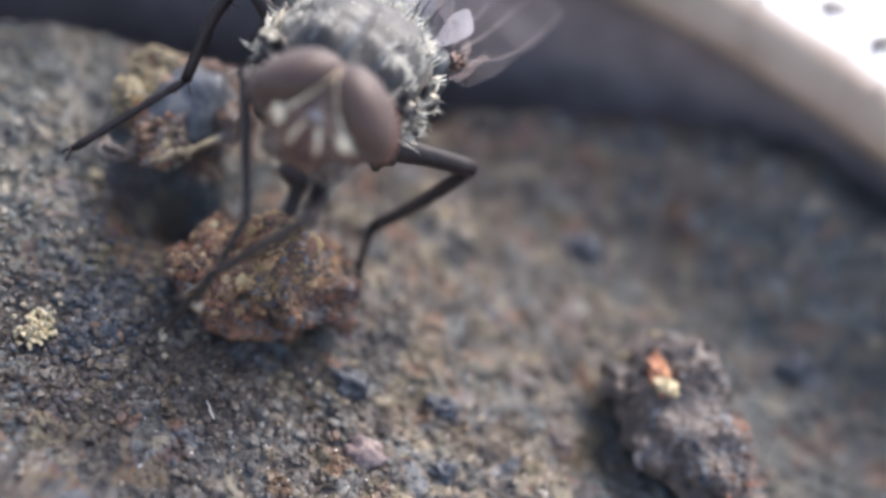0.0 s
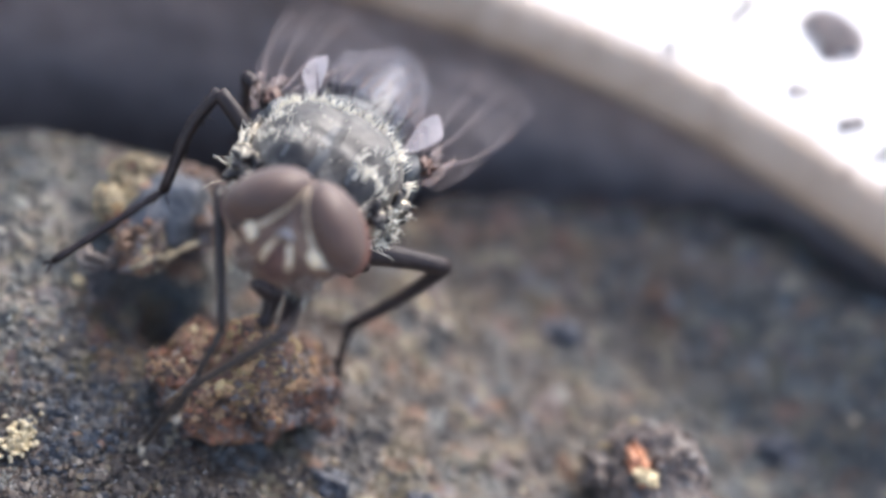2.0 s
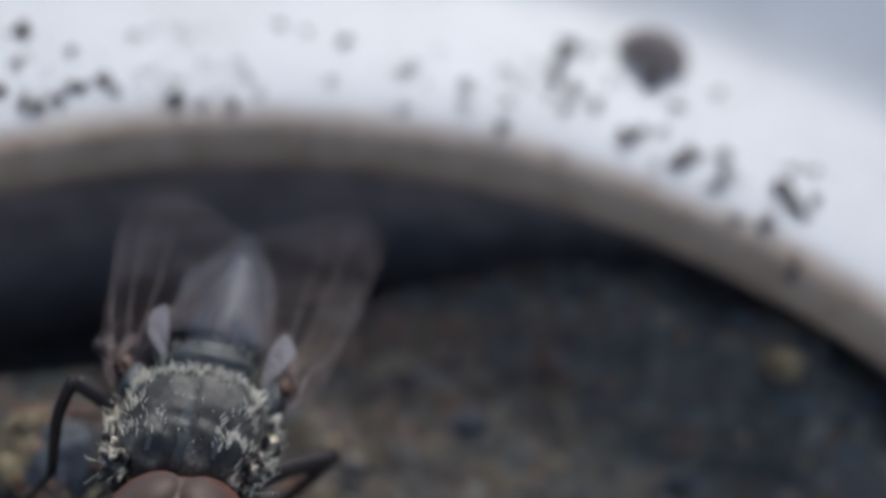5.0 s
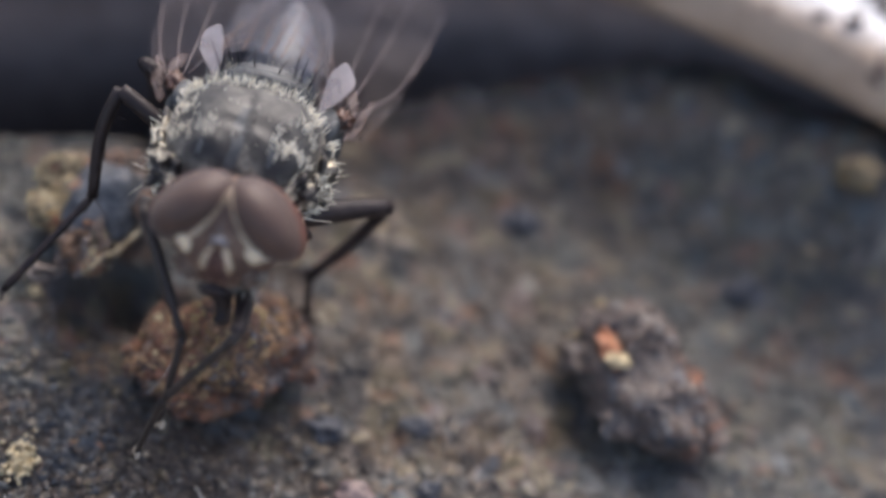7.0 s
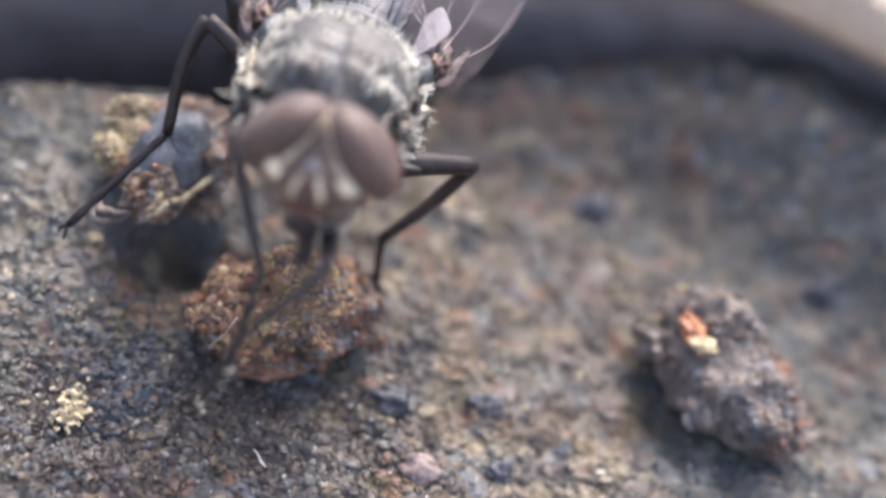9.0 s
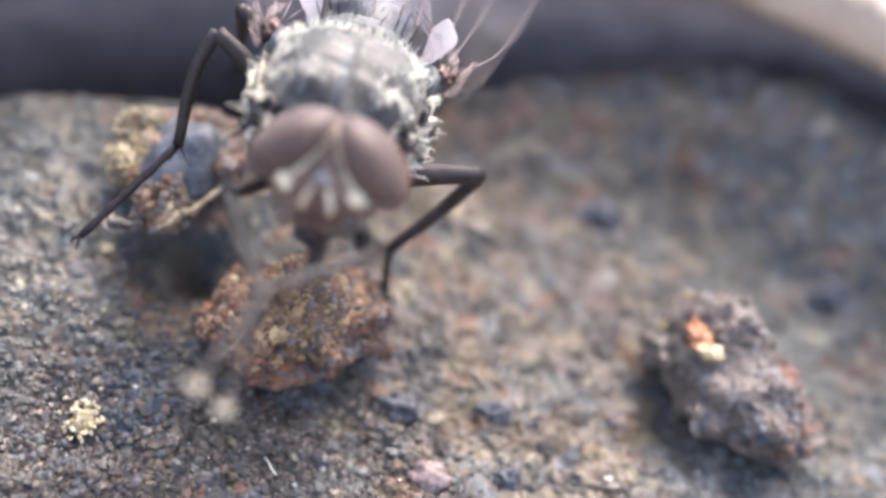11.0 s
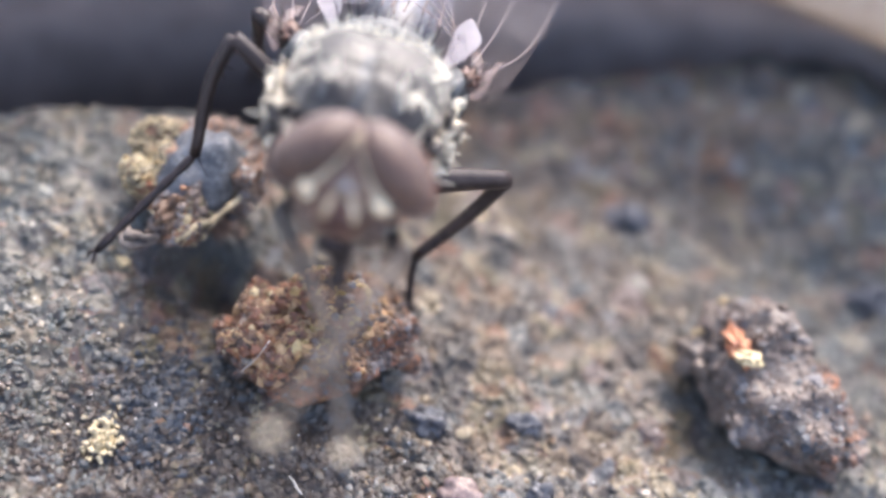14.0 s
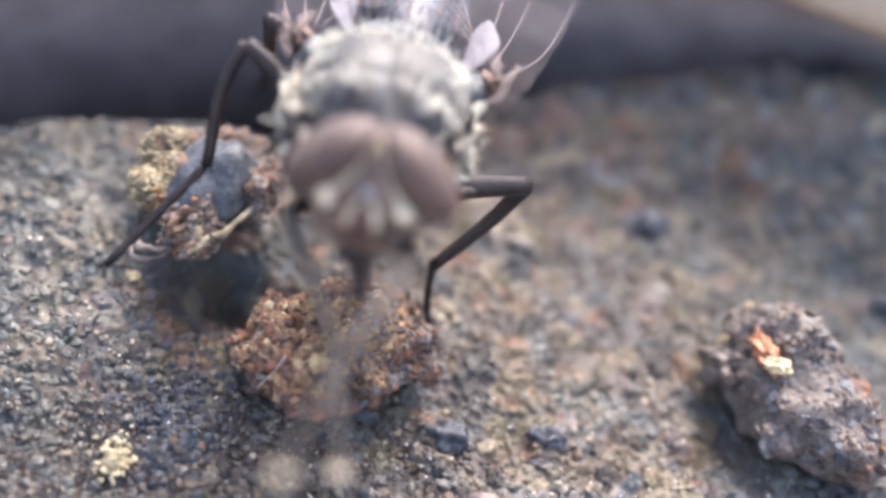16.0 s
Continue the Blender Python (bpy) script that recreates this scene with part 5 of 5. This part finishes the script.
    wing(-1, [(-2.5, 1.4, 6.6), (-3.2, 1.35, 6.4), (-3.75, 2.8, 6.25), (-4.1, 4.7, 6.0), (-4.45, 6.9, 5.55), (-4.3, 8.0, 5.25), (-3.2, 8.6, 5.1), (-1.9, 7.7, 5.35), (-1.0, 6.6, 5.83), (-1.0, 4.5, 6.28), (-1.95, 2.8, 6.6)],
         [[(-2.9, 1.4, 6.6), (-3.55, 2.8, 6.35), (-4.05, 4.8, 6.05), (-4.4, 6.8, 5.6)], [(-2.8, 1.6, 6.6), (-3.2, 3.2, 6.4), (-3.6, 5.6, 6.0), (-3.9, 7.8, 5.35)], [(-2.7, 1.7, 6.65), (-2.75, 3.6, 6.45), (-2.95, 6.2, 5.9), (-3.0, 8.2, 5.2)], [(-2.6, 1.8, 6.65), (-2.1, 3.6, 6.45), (-1.6, 5.4, 6.1), (-1.3, 6.7, 5.8)], [(-2.95, 6.2, 5.95), (-3.3, 5.9, 5.97), (-3.6, 5.7, 5.97)]], (-2.85, 1.6, 6.55))
    for s, at in ((1, (0.60, 2.02, 6.92)), (-1, (-2.2, 2.35, 6.92))):
        bm = bmesh.new()
        for v in blob(bm, (0, 0, 0), (0.30, 0.66, 0.03), 4, 0.10, 1.0):
            v.co.x *= 0.85 + 0.75 * v.co.y
            v.co.y *= 1 - 0.5 * v.co.x * s
            v.co.z += 0.12 * (v.co.x ** 2) * 4
        m = Matrix.Rotation(radians(-10 * s), 3, "Z") @ Matrix.Rotation(radians(28 * s), 3, "Y") @ Matrix.Rotation(radians(20), 3, "X")
        for v in bm.verts:
            v.co = Vector(at) + m @ v.co
        part("calypter", bm, LOBE, fly, "milky white wing lobe")

    # standing legs
    def limb(name, joints, radii, parent, label=""):
        bm = bmesh.new()
        pts = smooth_line(joints, 12)
        tube(bm, pts, [radii[0] + (radii[1] - radii[0]) * i / 11 for i in range(12)], 8)
        return part(name, bm, CHITIN, parent, label)

    def foot(points, parent, name="tarsus"):
        bm = bmesh.new()
        pts = smooth_line(points, 16)
        tube(bm, pts, [0.10 if i % 3 else 0.075 for i in range(16)], 7)
        end, way = pts[-1], (pts[-1] - pts[-2]).normalized()
        side = way.cross(Vector((0, 0, 1))).normalized()
        for s in (-1, 1):
            tube(bm, smooth_line([end, end + way * 0.14 + side * s * 0.10, end + way * 0.22 + side * s * 0.10 - Vector((0, 0, 0.12))], 5), [0.04, 0.035, 0.03, 0.02, 0.008], 5)
        return part(name, bm, CHITIN, parent)

    def spines(points, parent, count, seed):
        r = np.random.RandomState(seed)
        bm = bmesh.new()
        a, b = Vector(points[0]), Vector(points[1])
        for _ in range(count):
            p = a.lerp(b, r.uniform(0.2, 1.0))
            way = ((b - a).normalized() * 0.6 + Vector(r.normal(size=3)) * 0.6).normalized()
            tube(bm, [p, p + way * r.uniform(0.15, 0.42)], [0.018, 0.004], 3)
        part("spines", bm, CHITIN, parent, "black leg spines", kind="stuff")

    def leg(name, hip, knee, ankle, toes, thick=1.0, seed=0, bow=(0, 0.04, 0.10)):
        h, k, a_ = Vector(hip), Vector(knee), Vector(ankle)
        root = limb(name, [h, h.lerp(k, 0.5) + Vector((0, 0, 0.06)), k], (0.27 * thick, 0.18 * thick), fly, "black jointed leg")
        limb("tibia", [k, k.lerp(a_, 0.45) + Vector(bow), a_], (0.155 * thick, 0.125 * thick), root)
        foot([a_] + toes, root)
        spines([k, a_], root, 16, seed)
        r = np.random.RandomState(seed + 50)
        bm = bmesh.new()
        way = (a_ - k).normalized()
        for _ in range(5):
            side = Vector(r.normal(size=3)) * 0.5
            tube(bm, smooth_line([a_ - way * 0.06, a_ + way * 0.14 + side * 0.15, a_ + way * 0.30 + side * 0.32], 5), [0.028, 0.024, 0.018, 0.012, 0.004], 4)
        part("spur", bm, CHITIN, root, "black spurs at the ankle", kind="stuff")

    leg("middle_leg", (-2.0, 0.6, 5.3), (-3.85, 1.02, 6.52), (-4.26, -0.17, 4.19), [(-5.0, -1.1, 3.4), (-5.75, -2.05, 2.6)], seed=1, bow=(-0.14, 0.04, 0.10))
    leg("middle_leg", (0.1, -0.2, 4.9), (2.31, 1.26, 4.35), (0.75, 0.58, 1.82), [(0.85, 0.2, 0.9), (1.15, -0.35, 0.25)], thick=1.18, seed=2, bow=(0.08, 0.04, -0.04))
    leg("hind_leg", (-1.9, 1.8, 5.2), (-3.66, 2.1, 6.4), (-4.3, 4.6, 3.0), [(-4.6, 5.4, 1.9), (-4.9, 6.2, 0.9)], seed=3)
    leg("hind_leg", (-0.6, 1.8, 5.2), (0.1, 4.0, 4.8), (0.2, 6.0, 2.4), [(0.2, 6.6, 1.2), (0.2, 7.2, 0.0)], seed=4)

    return fly


fly = build_fly()

# the front legs' joints: seconds, place in millimetres
LEFT_KNEE = [(0.0, -2.40, -2.06, 6.77), (9.4, -2.40, -2.06, 6.77),
    (11.3, -2.33, -2.71, 5.83), (11.5, -3.51, -1.18, 5.99), (11.9, -2.23, -2.63, 6.15), (12.0, -2.12, -2.66, 6.17), (12.2, -1.83, -2.73, 6.21), (12.5, -1.79, -2.82, 6.03), (12.8, -1.86, -2.81, 6.00), (13.0, -2.57, -2.55, 5.92), (13.1, -2.80, -2.48, 5.61),
    (13.5, -3.44, -1.38, 6.04), (13.7, -2.05, -2.71, 6.13), (14.0, -1.75, -2.82, 6.04), (14.3, -1.74, -2.88, 5.87), (14.5, -1.77, -2.87, 5.90), (15.0, -1.90, -2.82, 5.95), (15.2, -2.58, -2.58, 5.82), (15.5, -3.11, -1.65, 6.42), (15.8, -1.92, -2.67, 6.27), (16.0, -1.98, -2.73, 6.12)]
LEFT_ANKLE = [(0.0, -1.18, -3.73, 4.96), (9.4, -1.18, -3.73, 4.96),
    (11.3, -1.06, -5.09, 6.40), (11.5, -1.65, -3.20, 6.16), (11.9, -0.84, -5.00, 6.34), (12.0, -0.79, -5.01, 5.66), (12.2, -0.53, -5.15, 6.31), (12.5, -0.60, -5.21, 5.38), (12.8, -1.00, -5.30, 6.78), (13.0, -1.26, -4.97, 5.82), (13.1, -1.72, -4.90, 6.35),
    (13.5, -1.63, -3.39, 6.56), (13.7, -0.56, -4.93, 5.48), (14.0, -0.23, -5.10, 5.96), (14.3, -0.79, -5.42, 6.30), (14.5, -0.61, -5.30, 5.36), (15.0, -0.78, -5.31, 6.31), (15.2, -1.28, -5.00, 5.69), (15.5, -1.48, -3.79, 6.98), (15.8, -0.82, -5.18, 5.97), (16.0, -0.52, -5.03, 5.69)]
LEFT_TIP = [(0.0, -1.39, -4.78, 3.27), (9.4, -1.39, -4.78, 3.27),
    (11.3, -0.85, -7.06, 6.15), (11.5, -1.07, -5.08, 5.80), (11.9, -0.20, -6.65, 5.40), (12.0, -0.30, -6.84, 5.01), (12.2, -0.16, -6.88, 5.38), (12.5, -0.34, -7.14, 4.91), (12.8, -0.48, -7.03, 5.93), (13.0, -1.10, -6.74, 4.91), (13.1, -1.46, -6.63, 5.38),
    (13.5, -1.01, -4.94, 5.46), (13.7, -0.15, -6.88, 5.68), (14.0, 0.40, -7.00, 5.97), (14.3, -0.50, -7.19, 5.42), (14.5, -0.69, -7.12, 4.52), (15.0, -0.04, -6.95, 5.45), (15.2, -1.01, -6.98, 5.85), (15.5, -1.05, -5.59, 6.24), (15.8, -0.33, -7.03, 6.54), (16.0, -0.07, -6.97, 5.70)]
RIGHT_KNEE = [(0.0, -0.01, -3.98, 5.89), (9.4, -0.01, -3.98, 5.89),
    (11.3, 0.50, -3.59, 6.51), (11.5, 0.23, -3.63, 6.57), (11.9, 0.21, -3.61, 6.62), (12.0, 0.34, -3.59, 6.59), (12.2, 0.63, -3.44, 6.66), (12.5, 1.28, -2.92, 6.84), (12.8, 0.79, -3.29, 6.75), (13.0, 0.41, -3.52, 6.66), (13.1, 0.31, -3.56, 6.66),
    (13.5, 0.00, -3.66, 6.59), (13.7, 0.17, -3.65, 6.57), (14.0, 0.51, -3.55, 6.57), (14.3, 1.30, -3.06, 6.59), (14.5, 1.33, -2.91, 6.76), (15.0, 0.28, -3.60, 6.60), (15.2, 0.04, -3.74, 6.45), (15.5, -0.17, -3.76, 6.45), (15.8, 0.07, -3.67, 6.56), (16.0, 0.34, -3.57, 6.62)]
RIGHT_ANKLE = [(0.0, -1.29, -4.72, 4.13), (9.4, -1.29, -4.72, 4.13),
    (11.3, -0.94, -5.36, 6.81), (11.5, -0.89, -5.64, 6.65), (11.9, -0.67, -5.63, 7.25), (12.0, -0.62, -5.68, 6.67), (12.2, -0.41, -5.48, 6.81), (12.5, -0.43, -2.99, 5.31), (12.8, -0.93, -4.63, 6.02), (13.0, -1.17, -5.05, 5.97), (13.1, -1.62, -4.71, 6.17),
    (13.5, -0.76, -5.83, 6.65), (13.7, -0.37, -5.86, 6.89), (14.0, -0.10, -5.74, 6.91), (14.3, -0.52, -3.01, 5.18), (14.5, -0.50, -2.98, 5.36), (15.0, -0.66, -5.68, 6.88), (15.2, -1.07, -5.73, 6.78), (15.5, -0.93, -5.91, 6.74), (15.8, -0.67, -5.82, 6.92), (16.0, -0.39, -5.75, 6.77)]
RIGHT_TIP = [(0.0, -1.82, -5.06, 2.23), (9.4, -1.82, -5.06, 2.23),
    (11.3, -1.35, -7.31, 6.87), (11.5, -1.21, -7.43, 5.81), (11.9, -1.29, -7.37, 6.49), (12.0, -0.97, -7.65, 6.73), (12.2, -0.28, -7.38, 6.19), (12.5, -0.57, -4.87, 4.16), (12.8, -1.36, -6.36, 5.13), (13.0, -1.45, -7.03, 5.94), (13.1, -1.80, -6.67, 5.82),
    (13.5, -0.94, -7.64, 5.82), (13.7, -0.75, -7.81, 7.14), (14.0, -0.59, -7.66, 7.20), (14.3, -0.59, -4.91, 4.04), (14.5, -0.67, -4.77, 4.28), (15.0, -0.55, -7.68, 6.90), (15.2, -0.96, -7.67, 7.25), (15.5, -0.94, -7.87, 6.35), (15.8, -0.87, -7.61, 6.05), (16.0, -0.76, -7.71, 6.64)]


def straight(length, r0, r1, steps=10, bulge=0.0):
    """A limb piece along +x from the joint."""
    bm = bmesh.new()
    tube(bm, [(length * i / steps, 0, 0) for i in range(steps + 1)], [r0 + (r1 - r0) * i / steps + bulge * math.sin(3.1416 * i / steps) for i in range(steps + 1)], 8)
    return bm


def front_leg(hip, knees):
    fem = (Vector(knees[0][1:]) - Vector(hip)).length
    base = fly.location / MM
    leg = part("front_leg", straight(0.3, 0.2, 0.2, 3), CHITIN, fly, "black jointed front leg", origin=base)
    leg.data.transform(Matrix.Translation(Vector(hip) * MM))
    pieces = []
    for name, length, r0, r1, bulge in (("femur", fem, 0.18, 0.13, 0.05), ("tibia", TIBIA[hip[0] > -1], 0.115, 0.09, 0.0), ("tarsus", 2.0, 0.085, 0.065, 0.0)):
        ob = part(name, straight(length, r0, r1, 12 if name != "tarsus" else 15, bulge), CHITIN if name == "femur" else DUSTED_LEG, leg, origin=base)
        ob.data.transform(Matrix.Translation(base * MM))
        pieces.append(ob)
    for s in (-1, 1):
        bm = bmesh.new()
        blob(bm, (2.05, 0.065 * s, 0.0), (0.12, 0.072, 0.055), 2, 0.1, 1.0)
        pad = part("foot_pad", bm, PALE_TIP, pieces[2], "pale foot pad", origin=base)
        pad.data.transform(Matrix.Translation(base * MM))
        pad.location = (0, 0, 0)
    return pieces


def along(one, two):
    """The pose of a piece from one joint towards the next, in the fly's space."""
    base = fly.location / MM
    a, b = Vector(one), Vector(two)
    turn = (b - a).to_track_quat("X", "Z").to_matrix().to_4x4()
    return Matrix.Translation((a - base) * MM) @ turn


TIBIA = {False: 2.75, True: 2.3}
LEFT_HIP, RIGHT_HIP = (-1.4, -0.7, 5.2), (-0.35, -1.2, 5.1)
left_pieces = front_leg(LEFT_HIP, LEFT_KNEE)
right_pieces = front_leg(RIGHT_HIP, RIGHT_KNEE)


def ground_stones():
    """The coarse stones that lie nearest, half sunk in the soil."""
    rng = np.random.RandomState(33)
    shapes = []
    for k in range(10):
        mesh = scatter_mesh("stone", [(0, 0, 0, 1.0, 0.65)], 100 + k)
        for v in mesh.vertices:
            v.co /= MM
        mesh.materials.append(STONE)
        shapes.append(mesh)
    for k in range(300):
        x, y = rng.uniform(-5.0, 6.5), rng.uniform(-6.0, -1.2)
        s = 0.09 + 0.16 * rng.rand() ** 2.2
        ob = new("stone", shapes[k % 10])
        ob.parent = GROUND
        ob.location = Vector((x, y, soil_height(x, y) - s * 0.30)) * MM
        ob.rotation_euler = (0, 0, rng.rand() * 6.28)
        ob.scale = [s * MM] * 3


ground_stones()


def motions():
    for pieces, hip, knees, ankles, tips in ((left_pieces, LEFT_HIP, LEFT_KNEE, LEFT_ANKLE, LEFT_TIP), (right_pieces, RIGHT_HIP, RIGHT_KNEE, RIGHT_ANKLE, RIGHT_TIP)):
        walk(pieces[0], [(k[0], along(hip, k[1:])) for k in knees])
        walk(pieces[1], [(k[0], along(k[1:], a[1:])) for k, a in zip(knees, ankles)])
        walk(pieces[2], [(k[0], along(k[1:], a[1:])) for k, a in zip(ankles, tips)])


motions()
